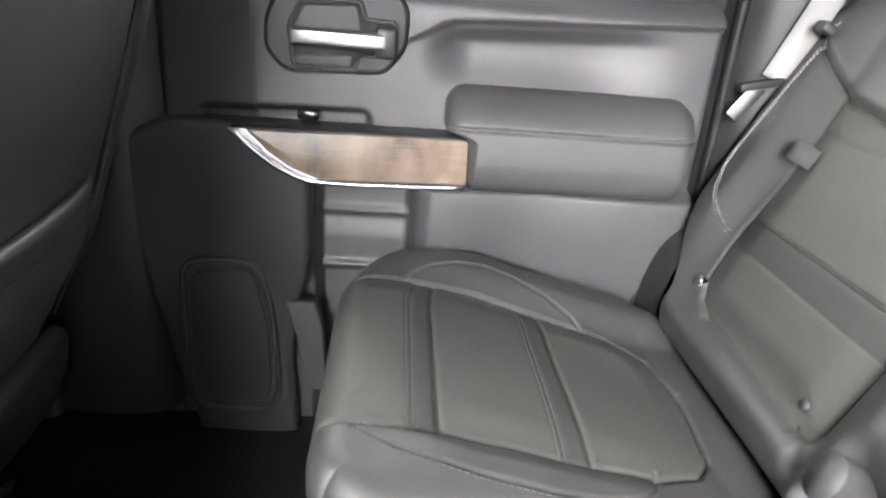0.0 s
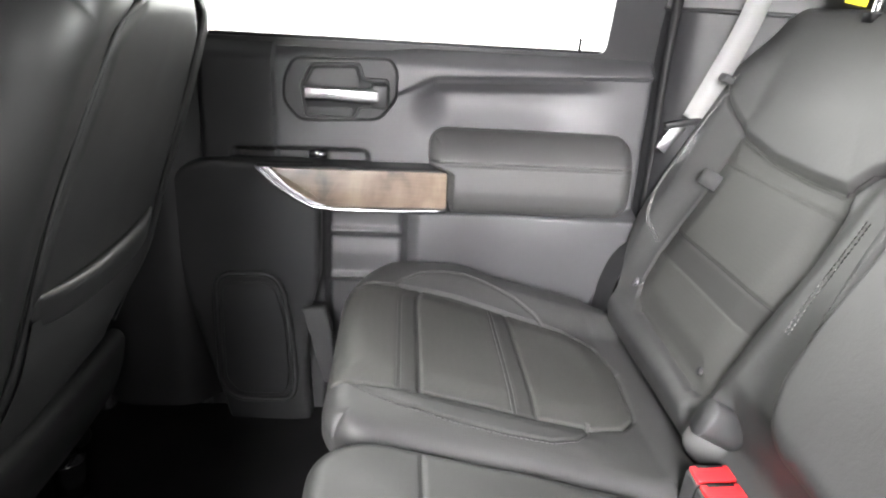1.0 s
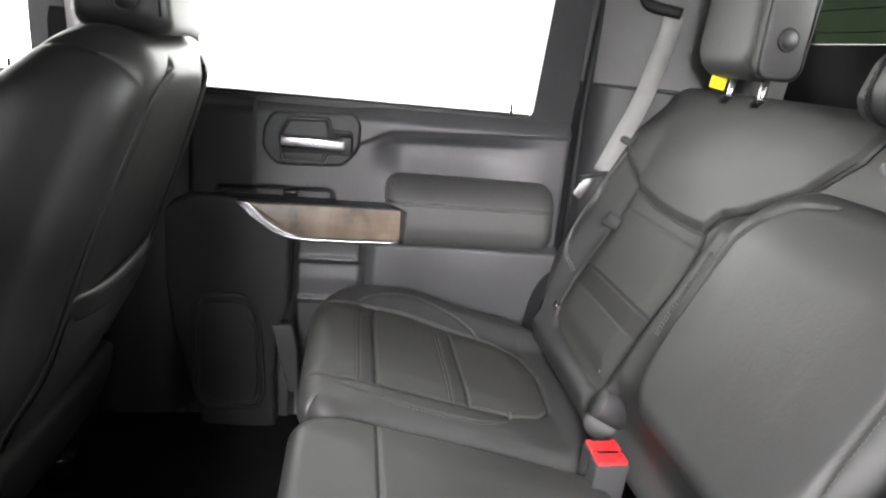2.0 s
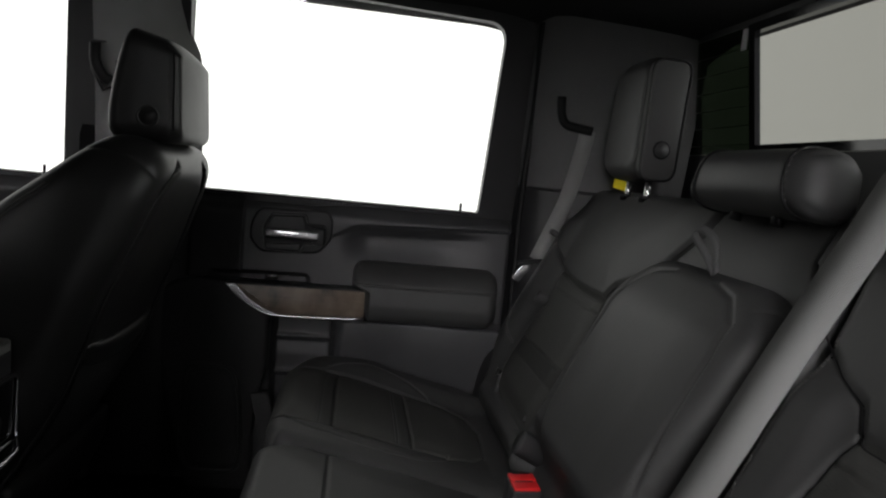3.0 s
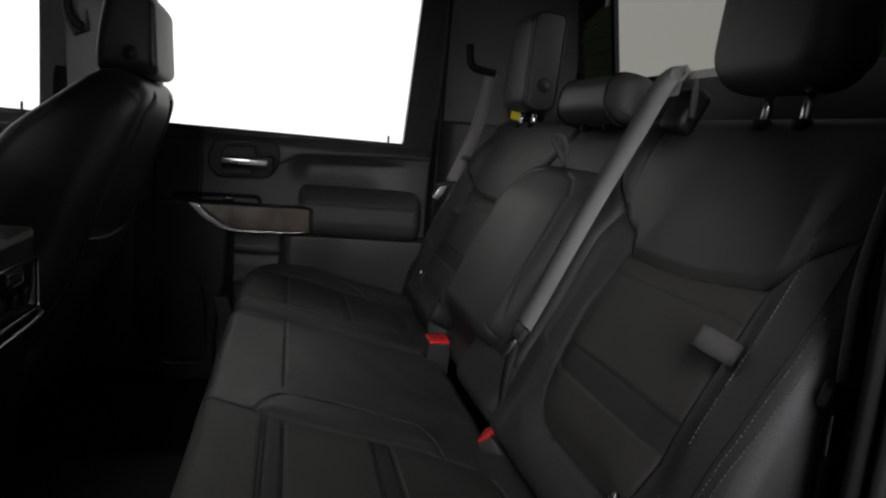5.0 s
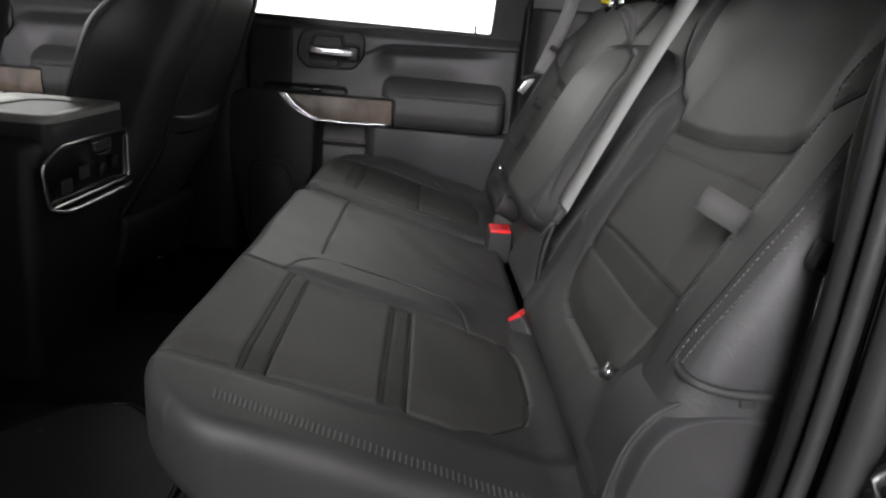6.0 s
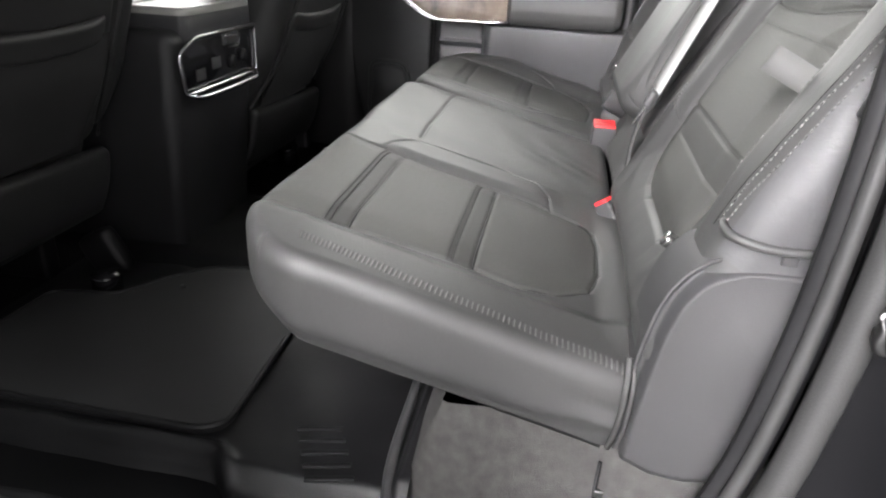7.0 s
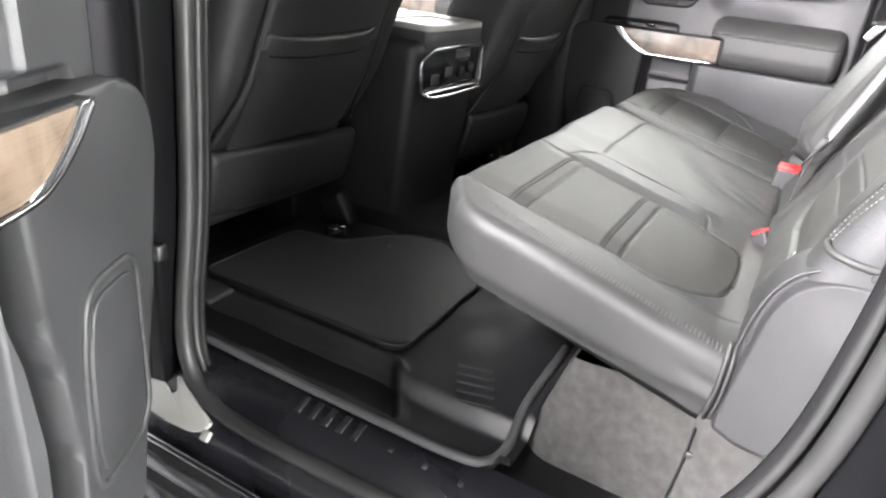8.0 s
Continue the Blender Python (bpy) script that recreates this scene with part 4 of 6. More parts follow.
def back_h(y, w):
    h = 0.0 * y
    ay = np.abs(y)
    below = 0.0 * y
    for s in (1, -1):
        yy = s * y
        hp = signed(yy, w, HEADP)
        h = h + np.where(y > 0, 0.007, 0.005) * smooth(-0.004, 0.012, hp) + 0.009 * smooth(0.0, 0.10, hp)
        h = h - np.where(y > 0, 0.005, 0.003) * np.exp(-((hp + 0.005) / 0.0028) ** 2)
        ins = signed(yy, w, BINS[s])
        h = h + 0.007 * smooth(0, 0.05, ins)
        h = h - 0.004 * np.exp(-(seg_dist(yy, w, B_OUT[s]) / 0.0035) ** 2) - 0.004 * np.exp(-(seg_dist(yy, w, B_IN[s]) / 0.0035) ** 2) - 0.0045 * np.exp(-(seg_dist(yy, w, [B_OUT[s][0], B_IN[s][0]]) / 0.0035) ** 2)
        k = smooth(-0.002, 0.004, ins)
        below = np.maximum(below, np.where(yy > 0, smooth(0.004, -0.045, ins), 0.0))
        for ws, dp in ((0.108, 0.0035), (0.068, 0.001), (0.240, 0.002)):
            h = h - dp * k * np.exp(-((w - ws) / 0.0024) ** 2)
        h = h - 0.001 * k * smooth(0.066, 0.072, w) * smooth(0.108, 0.104, w)
        h = h - 0.004 * k * smooth(0.02, -0.03, w)
    h = h + 0.027 * smooth(0.62, 0.685, ay) * smooth(0.46, 0.34, w) * (0.35 + 0.65 * smooth(-0.03, 0.12, w)) - 0.003 * smooth(0.698, 0.742, ay) * smooth(0.0, 0.12, w)
    low_roll = below * smooth(0.07, -0.01, w) * smooth(0.68, 0.60, ay)
    inner_roll = np.where(y > 0, 0.026, 0.014) * smooth(0.315, np.where(y > 0, 0.255, 0.275), ay) * smooth(0.34, 0.27, w)
    # hollow above the buckles, at the foot of the wide backrest
    foot = smooth(0.03, -0.05, w) * smooth(0.285, 0.25, ay) * (y > -0.215)
    inner_roll = inner_roll * (1 - foot) - 0.028 * foot
    far_roll = 0.017 * np.exp(-((w + 0.055) / 0.020) ** 2) * smooth(0.29, 0.32, ay) * smooth(0.68, 0.62, ay)
    h = h + np.where(y > 0, inner_roll + far_roll, np.maximum(inner_roll, 0.009 * low_roll))
    h = h - 0.006 * smooth(0.42, 0.51, w)
    h = h + 0.0016 * np.sin(y * 21 + w * 13) * np.sin(w * 19)
    return h


def back_surface(a, b):
    return back_place(a, b, back_h(a, b))


def edge_surface(y, w):
    """The same face, rounded off at the outer edge."""
    e = np.clip(np.abs(y) - 0.721, 0, 0.031)
    d = 0.032 - np.sqrt(0.032 ** 2 - e ** 2)
    return back_place(y, w, back_h(y, w) * np.exp(-d / 0.05) - d)


def make_back(seat, label, y0, y1, sides):
    V, U = 0.308, (y1 - y0) / 2
    Y, W, D = slab(U, V, 0.032, 0.035, 0.13, 0.0026)
    Y, W = Y + (y0 + y1) / 2, W + 0.208
    if 1 in sides:
        Y = Y - 0.088 * smooth(0.10, -0.09, W) * smooth(0.60, 0.753, Y)
    P = back_place(Y, W, back_h(Y, W) * np.exp(-D / 0.05) - D)
    masks, names = [], []
    if -1 in sides:
        masks, names = [(Y < -0.7345) & (D > 0.002) & (W > 0.045)], [("side_panel", SIDE_LIT)]
    for s in sides:
        yy = s * Y
        ins = (signed(yy, W, BINS[s]) > 0) & (D < 0.03)
        masks += [ins & (W < 0.068), ins & (W < 0.108), ins & (W < 0.240), ins, (signed(yy, W, HEADP) > 0) & (D < 0.03)]
        names += [("lower_insert", PERF), ("insert_strip", STRIP), ("middle_insert", PERF), ("upper_strip", PERF), ("head_panel", LEATHER)]
    res = split_sheet(P, [np.where(m, 1.0, 0.0) for m in masks], True)
    b = part("backrest", res[-1], LEATHER, seat, label)
    for (nm, mt), vf in zip(names, res[:-1]):
        part(nm, vf, mt, b, "perforated black leather insert" if mt is PERF else "creased leather side panel, lightened as if lit" if mt is SIDE_LIT else "")
    b_tree = BVHTree.FromPolygons([tuple(p) for p in P.reshape(-1, 3)], [tuple(int(i) for i in f) for f in grid_faces(P.shape[0], P.shape[1], True)])
    part("back_shell", turned(box(-0.05, 0.05, y0 + 0.01, y1 - 0.01, -0.03, 0.47, 0.02), Matrix.Translation((0.50, 0, 0.30)) @ Matrix.Rotation(math.atan2(UPX, UPZ), 4, "Y") ), RUBBER, b, "black back shell")
    return b, b_tree


far_b, far_tree = make_back(far_seat, "wide black leather backrest", -0.212, 0.753, (1,))
near_b, near_tree = make_back(near_seat, "black leather backrest", -0.753, -0.218, (-1,))
far_line = [(0.690, 0.37), (0.702, 0.30), (0.707, 0.226), (0.714, 0.183), (0.713, 0.145), (0.694, 0.113), (0.669, 0.093), (0.632, 0.075)]
def on_back(line, surface=back_surface):
    L = resample(line, 0.004)
    return surface(L[:, 0], L[:, 1])


part("stitching", joined(sewn(far_tree, on_back(far_line), width=0.0011), sewn(far_tree, on_back([(y + 0.005, w - 0.004) for y, w in far_line]), width=0.0011),
                         *[sewn(far_tree, on_back([(y + d, w) for y, w in ((0.246, 0.25), (0.244, 0.21), (0.241, 0.171), (0.239, 0.141), (0.234, 0.099))]), width=0.0011) for d in (0.0, 0.006)]), PALETHREAD, far_b, "pale grey thread", kind="stuff")
part("stitching", joined(sewn(near_tree, on_back([(-0.676, 0.40), (-0.675, 0.25), (-0.671, 0.10)]), width=0.0016),
                         sewn(near_tree, on_back([(-0.731, 0.40), (-0.730, 0.23), (-0.724, 0.14), (-0.714, 0.06)], edge_surface), width=0.0020),
                         sewn(near_tree, on_back([(-0.7405, 0.40), (-0.7395, 0.23), (-0.734, 0.14), (-0.725, 0.062)], edge_surface), width=0.0020),
                         sewn(near_tree, on_back([(-0.236, 0.36), (-0.232, 0.30), (-0.229, 0.232), (-0.236, 0.15), (-0.266, 0.09), (-0.34, 0.058)]), width=0.0010),
                         sewn(near_tree, on_back([(-0.242, 0.36), (-0.238, 0.30), (-0.235, 0.232), (-0.242, 0.155), (-0.270, 0.097), (-0.34, 0.065)]), width=0.0010)), THREAD, near_b, "grey thread", kind="stuff")
part("edge_seam", seam([(-0.7245, 0.40), (-0.7235, 0.23), (-0.7175, 0.14), (-0.707, 0.06)], edge_surface, 0.0016, 0.0008), RUBBER, near_b, "dark bolster seam", kind="stuff")
foot = [(0.394, -0.712, 0.421), (0.388, -0.734, 0.420), (0.396, -0.752, 0.418), (0.420, -0.758, 0.414), (0.448, -0.758, 0.413), (0.50, -0.757, 0.415)]
part("piping", sweep(spline(foot, 6), circle(0.0045, 8), up=(0.3, 1, 0)), LEATHER, near_b, "black leather piping")

for s, bb in ((1, far_b), (-1, near_b)):
    lines = [[(s * y, w) for y, w in l] for l in (B_OUT[s][2:], B_IN[s][2:] if s > 0 else B_IN[s][4:], [(0.311, 0.108), (0.616, 0.108)], [(0.318, 0.300), (0.337, 0.267), *[(y, w - 0.005) for y, w in HEADP[1:7]]], [(y + 0.003, w - 0.004) for y, w in HEADP[9:]])]
    part("seam", joined(*[seam([(y, w) for y, w in l], back_surface, 0.0015, 0.0016) for l in lines]), RUBBER, bb, "thin black sewn seam", kind="stuff")

# buttons low on the bolsters and grey fabric tabs
for s, b in ((1, far_b), (-1, near_b)):
    p = (0.374, 0.620, 0.3495) if s > 0 else (0.3685, -0.604, 0.3485)
    q = Matrix.Translation(Vector(p)) @ Matrix.Rotation(radians(-63), 4, "Y")
    part("button", turned(sweep([(0, 0, -0.01), (0, 0, 0.003), (0, 0, 0.005)], circle(0.0095, 14)), q), STEEL, b, "bright metal button")
    bend = ((0.620, 0.0), (0.618, 0.025), (0.621, 0.044), (0.629, 0.052), (0.638, 0.048), (0.645, 0.036), (0.649, 0.024), (0.650, 0.004)) if s < 0 else ((0.588, 0.0), (0.588, 0.014), (0.592, 0.024), (0.600, 0.029), (0.609, 0.026), (0.615, 0.016), (0.616, 0.0))
    line = [tuple(back_place(np.array(s * y), np.array(0.204), np.array(h))) for y, h in bend]
    part("fabric_tab", sweep(spline(line, 5), flat(0.026, 0.002), side=(UPX, 0, UPZ)), TABW if s > 0 else NTAB, b, "grey woven release tab")
for y, w, r, m, nm, lb in ((0.348, -0.012, 0.006, PLASTIC2, "snap", "small snap button"), (0.256, -0.034, 0.019, PLASTIC2, "hinge_cap", "oval hinge cap")):
    p = back_place(np.array(y), np.array(w), np.array(0.020) if r > 0.01 else back_h(np.array(y), np.array(w)))
    q = Matrix.Translation(Vector(p)) @ Matrix.Rotation(radians(-63), 4, "Y") @ Matrix.Diagonal((1.3 if r > 0.01 else 1, 1, 1, 1))
    part(nm, turned(sweep([(0, 0, -0.045), (0, 0, r * 0.3), (0, 0, r * 0.42)], circle(r, 16)), q), m, far_b, lb)

# fold-down armrest in the middle
Y, W, D = slab(0.201, 0.187, 0.034, 0.085, 0.09, 0.003)
W = W + 0.025
Y = Y * (1 - 0.17 * smooth(0.10, -0.13, W))
def arm_h(y, w):
    ay = np.abs(y)
    h = 0.060 + 0.010 * smooth(0.0, 0.12, 0.201 - ay) - 0.024 * smooth(0.10, 0.212, w) - 0.02 * smooth(-0.13, -0.212, w)
    return h - 0.004 * np.exp(-(seg_dist(ay, w, [(0.160, -0.21), (0.160, 0.10), (0.148, 0.145), (0.11, 0.178), (0.06, 0.19)]) / 0.0035) ** 2)
P = back_place(Y + 0.009, W + 0.172, arm_h(Y, W) - D)
arm = part("armrest", sheet(P, True), LEATHER, far_seat, "folded black leather armrest")
arm_tree = BVHTree.FromPolygons([tuple(p) for p in P.reshape(-1, 3)], [tuple(int(i) for i in f) for f in grid_faces(P.shape[0], P.shape[1], True)])
def on_arm(line):
    L = resample(line, 0.004)
    return back_place(L[:, 0] + 0.009, L[:, 1] + 0.172, arm_h(L[:, 0], L[:, 1]))
part("stitching", joined(*[sewn(arm_tree, on_arm([(k * 0.167, -0.18), (k * 0.167, 0.10), (k * 0.155, 0.15), (k * 0.115, 0.185)]), width=0.0007, high=0.0006) for k in (-1, 1)]), THREAD, arm, "grey thread", kind="stuff")
# pull loop: a short folded strap standing up from the armrest's top edge
lp = [(0.499, -0.034, 0.706), (0.490, -0.014, 0.735), (0.483, 0.002, 0.753), (0.484, 0.002, 0.762), (0.487, -0.010, 0.764), (0.491, -0.028, 0.757), (0.496, -0.036, 0.742), (0.500, -0.036, 0.706)]
part("strap_loop", sweep(spline(lp, 6), flat(0.011, 0.002), side=(0.62, -0.30, 0.72)), NLOOP, arm, "black fabric pull loop")


# ---- head restraints ----
def make_headrest(seat, label, cx, cy, cz_, ux, uy, uz, tilt, posts=(-0.05, 0.05), r=0.035, post_len=0.055, stem=None):
    rot = Matrix.Rotation(radians(tilt), 4, "Y")
    R3 = np.array(rot.to_3x3())
    def place(X, Y, Z):
        bulge = 0.012 * (1 - (X / uy) ** 2) * (1 - (Y / uz) ** 2)
        q = np.stack([Z + np.sign(Z) * bulge * 0.6, X * (1 - 0.06 * (Y / uz)), Y], -1)
        return q @ R3.T + np.array((cx, cy, cz_))
    vf = closed_slab(uy, uz, r, min(uy, uz) * 0.55, ux * 2, 0.006, place)
    h = part("headrest", vf, LEATHER, seat, label)
    for off in posts:
        b0 = rot @ Vector((0, off, -uz + 0.01))
        b1 = rot @ Vector((0, off, -uz - post_len))
        c = Vector((cx, cy, cz_))
        part("post", sweep([tuple(c + b0), tuple(c + b1)], circle(0.0065 if stem is None else 0.009, 10)), stem or STEEL, h, "bright steel post" if stem is None else "black stem collar")
    return h, place


hr, _ = make_headrest(far_seat, "raised black leather headrest", 0.598, 0.498, 0.956, 0.040, 0.105, 0.128, 3, posts=(-0.084, 0.012))
part("side_cap", prism(rounded([(0.556, 0.832), (0.630, 0.832), (0.640, 1.07), (0.560, 1.07)], 0.026), 0.41, 0.389, "y", 0.006), LEATHER, hr, "stitched side cap")
part("release_button", turned(sweep([(0, 0, -0.004), (0, 0, 0.0005), (0, 0, 0.002)], circle(0.015, 18)), Matrix.Translation((0.597, 0.389, 0.893)) @ Matrix.Rotation(radians(90), 4, "X")), PLASTIC2, hr, "round black release button")
hr2, _ = make_headrest(near_seat, "raised black leather headrest", 0.598, -0.478, 0.956, 0.045, 0.112, 0.124, 3, posts=(-0.052, 0.019))
hr3, roll = make_headrest(far_seat, "low roll-shaped black leather headrest", 0.575, -0.004, 0.836, 0.045, 0.147, 0.046, 10, r=0.038, post_len=0.012, stem=RUBBER)
for s in (-1, 1):
    sec = np.array(rounded([(-0.0465, -0.0465), (0.0465, -0.0465), (0.0465, 0.0465), (-0.0465, 0.0465)], 0.042, 8))
    rim = roll(np.full(len(sec), s * 0.106), sec[:, 0], sec[:, 1])
    part("cap_seam", sweep([tuple(p) for p in rim], circle(0.0022, 6), up=(0, 1, 0), closed=True), RUBBER, hr3, "sewn end-cap seam")
    rim2 = roll(np.full(len(sec), s * 0.111), sec[:, 0] * 1.005, sec[:, 1] * 1.005)
    dashes = [box(-0.001, 0.001, -0.0005, 0.0005, -0.0022, 0.0022, 0) for p in rim2]
    part("stitching", joined(*[turned(d, Matrix.Translation(Vector(p)) @ (Vector(rim2[(i + 1) % len(rim2)]) - Vector(p)).to_track_quat("Z", "Y").to_matrix().to_4x4()) for i, (d, p) in enumerate(zip(dashes, rim2))]), THREAD, hr3, "grey thread", kind="stuff")
cap = rounded([(0.556, 0.832), (0.630, 0.832), (0.640, 1.07), (0.560, 1.07)], 0.026)
part("cap_seam", sweep([(x, 0.390, z) for x, z in cap], circle(0.0026, 6), up=(0, 1, 0), closed=True), RUBBER, hr, "sewn side-cap seam")
part("button_ring", sweep([(0.597 + 0.0165 * math.cos(k * math.pi / 12), 0.3885, 0.893 + 0.0165 * math.sin(k * math.pi / 12)) for k in range(24)], circle(0.0022, 6), up=(0, 1, 0), closed=True), RUBBER, hr, "black ring")
part("shoulder_clip", turned(box(-0.010, 0.010, -0.012, 0.012, -0.006, 0.008, 0.004), Matrix.Translation((0.489, 0.686, 0.686)) @ Matrix.Rotation(radians(26), 4, "Y")), PLASTIC2, far_b, "small grey belt clip")
for sx, sy, ob in ((0.586, 0.414, hr), (0.586, 0.510, hr), (0.586, -0.530, hr2), (0.586, -0.459, hr2)):
    part("post_collar", sweep([(sx, sy, 0.786), (sx, sy, 0.797), (sx, sy, 0.799)], circle(0.012, 16)), RUBBER, ob, "black post collar")
lab = thing("warning_label", (0.585, 0.54, 0.80), "yellow warning label hanging beside the headrest post", "label")
part("label_sheet", turned(box(-0.001, 0.001, -0.014, 0.014, -0.010, 0.012, 0), Matrix.Translation((0.583, 0.545, 0.818)) @ Matrix.Rotation(radians(15), 4, "X") @ Matrix.Rotation(radians(45), 4, "Z")), YELLOW, lab, smooth=False)
shelf = thing("rear_shelf", (0.68, 0, 0.76), "black plastic ledge behind the rear backrests", "ledge", kind="structure")
part("ledge", box(0.60, 0.80, -0.70, 0.70, 0.70, 0.765, 0.01), PLASTIC, shelf)

# ---- seat belts and buckles ----
UPB = (-UPZ, 0, UPX)
belt = thing("seat_belt", (0.41, -0.21, 0.40), "grey webbing centre seat belt across the backrest", "seat belt", group="seat belts")
path = [tuple(back_place(np.array(y), np.array(w), np.array(h))) for y, w, h in ((-0.300, 0.530, 0.064), (-0.298, 0.522, 0.082), (-0.285, 0.43, 0.076), (-0.271, 0.32, 0.069), (-0.256, 0.20, 0.058), (-0.244, 0.12, 0.049), (-0.238, 0.085, 0.045))]
part("webbing", sweep(spline(path, 8), flat(0.052, 0.0016), up=(-UPZ, -0.17, UPX)), BELT, belt, "grey woven webbing")
gq = Matrix.Translation((0.552, -0.318, 0.858)) @ Matrix.Rotation(radians(26), 4, "Y")
part("belt_guide", turned(box(0.006, 0.040, -0.038, 0.020, -0.080, -0.008, 0.012, 3), gq), RUBBER, belt, "black plastic belt guide")
part("guide_edge", box(0.538, 0.546, -0.368, -0.361, 0.798, 0.854, 0.002), PLASTIC2, belt, "grey guide edge")
tq = Matrix.Translation(Vector(back_place(np.array(-0.237), np.array(0.072), np.array(0.043)))) @ Matrix.Rotation(radians(26), 4, "Y") @ Matrix.Rotation(radians(-10), 4, "Z")
part("latch_plate", turned(box(-0.007, 0.007, -0.031, 0.031, -0.013, 0.014, 0.005, 3), tq), PLASTIC2, belt, "dark grey latch plate")
part("tongue", turned(box(-0.0015, 0.0015, -0.012, 0.010, -0.050, -0.012, 0.001), tq @ Matrix.Rotation(radians(14), 4, "X")), STEEL, belt, "bright steel tongue")
part("lower_webbing", sweep(spline([tuple(back_place(np.array(-0.240), np.array(w), np.array(h))) for w, h in ((0.06, 0.044), (0.0, 0.028), (-0.06, 0.0))], 5), flat(0.030, 0.0016), up=UPB), TABW, belt, "dark lower webbing")

fb = thing("seat_belt", (0.47, 0.73, 0.6), "grey webbing seat belt hanging at the rear passenger corner", "seat belt", group="seat belts")
part("webbing", sweep(spline([(0.544, 0.688, 0.940), (0.538, 0.697, 0.88), (0.519, 0.711, 0.772), (0.490, 0.724, 0.68), (0.466, 0.731, 0.612)], 8), flat(0.038, 0.0016), up=(-0.20, -0.98, 0.0)), BELT, fb, "grey woven webbing")
tq = Matrix.Translation((0.452, 0.734, 0.605)) @ Matrix.Rotation(radians(25), 4, "Y")
part("latch_plate", turned(box(-0.034, 0.034, -0.007, 0.007, -0.006, 0.006, 0.003), tq @ Matrix.Rotation(radians(-38), 4, "Y")), PLASTIC, fb, "black plastic latch plate")
part("tongue", turned(box(-0.011, 0.011, -0.0015, 0.0015, -0.06, -0.004, 0.001), tq @ Matrix.Rotation(radians(10), 4, "Y")), STEEL, fb, "bright steel tongue")

nb = thing("seat_belt", (0.5, -0.765, 0.4), "grey webbing seat belt beside the driver-side backrest", "seat belt", group="seat belts")
part("webbing", sweep(spline([(0.52, -0.768, 0.90), (0.485, -0.768, 0.73), (0.474, -0.766, 0.655), (0.479, -0.761, 0.60), (0.485, -0.758, 0.552)], 6), flat(0.024, 0.0016), up=(-0.25, 0.97, 0)), BELT, nb, "grey woven webbing")
part("latch_plate", turned(box(-0.026, 0.026, -0.006, 0.006, -0.014, 0.012, 0.004), Matrix.Translation((0.482, -0.760, 0.538)) @ Matrix.Rotation(radians(14), 4, "Z") @ Matrix.Rotation(radians(20), 4, "Y")), PLASTIC, nb, "black plastic latch plate")
part("tongue", turned(box(-0.010, 0.010, -0.0015, 0.0015, -0.05, -0.01, 0.001), Matrix.Translation((0.480, -0.764, 0.535)) @ Matrix.Rotation(radians(15), 4, "Z")), STEEL, nb, "bright steel tongue")
part("lower_webbing", sweep(spline([(0.483, -0.760, 0.53), (0.480, -0.763, 0.49), (0.477, -0.766, 0.45), (0.475, -0.77, 0.38), (0.475, -0.77, 0.30)], 6), flat(0.022, 0.0016), up=(-0.25, 0.97, 0)), TABW, nb)


def make_buckle(label, at, lean, turn):
    b = thing("seat_belt_buckle", at, label, "belt buckle", group="belt buckles")
    m = Matrix.Translation(at) @ Matrix.Rotation(radians(turn), 4, "Z") @ Matrix.Rotation(radians(lean), 4, "Y")
    part("body", turned(box(-0.0145, 0.0145, -0.026, 0.026, -0.075, 0.0, 0.004, 3), m), PLASTIC2, b, "dark grey buckle body")
    part("release_button", turned(box(-0.0125, 0.0125, -0.0235, 0.0235, -0.002, 0.005, 0.002), m), RED, b, "red release button")
    part("slot", turned(box(-0.0118, -0.0075, -0.016, 0.016, 0.003, 0.0058, 0.0), m), RUBBER, b, "black tongue slot")
    part("webbing", turned(box(-0.002, 0.002, -0.02, 0.02, -0.16, -0.07, 0.001), m), PLASTIC, b)
    return b


make_buckle("twin seat belt buckle with red button against the backrest", (0.336, 0.210, 0.283), 4, -86)
make_buckle("twin seat belt buckle with red button behind the middle cushion", (0.335, 0.178, 0.283), 4, -86)
make_buckle("seat belt buckle with red button beside the armrest", (0.328, -0.250, 0.262), -38, -30)

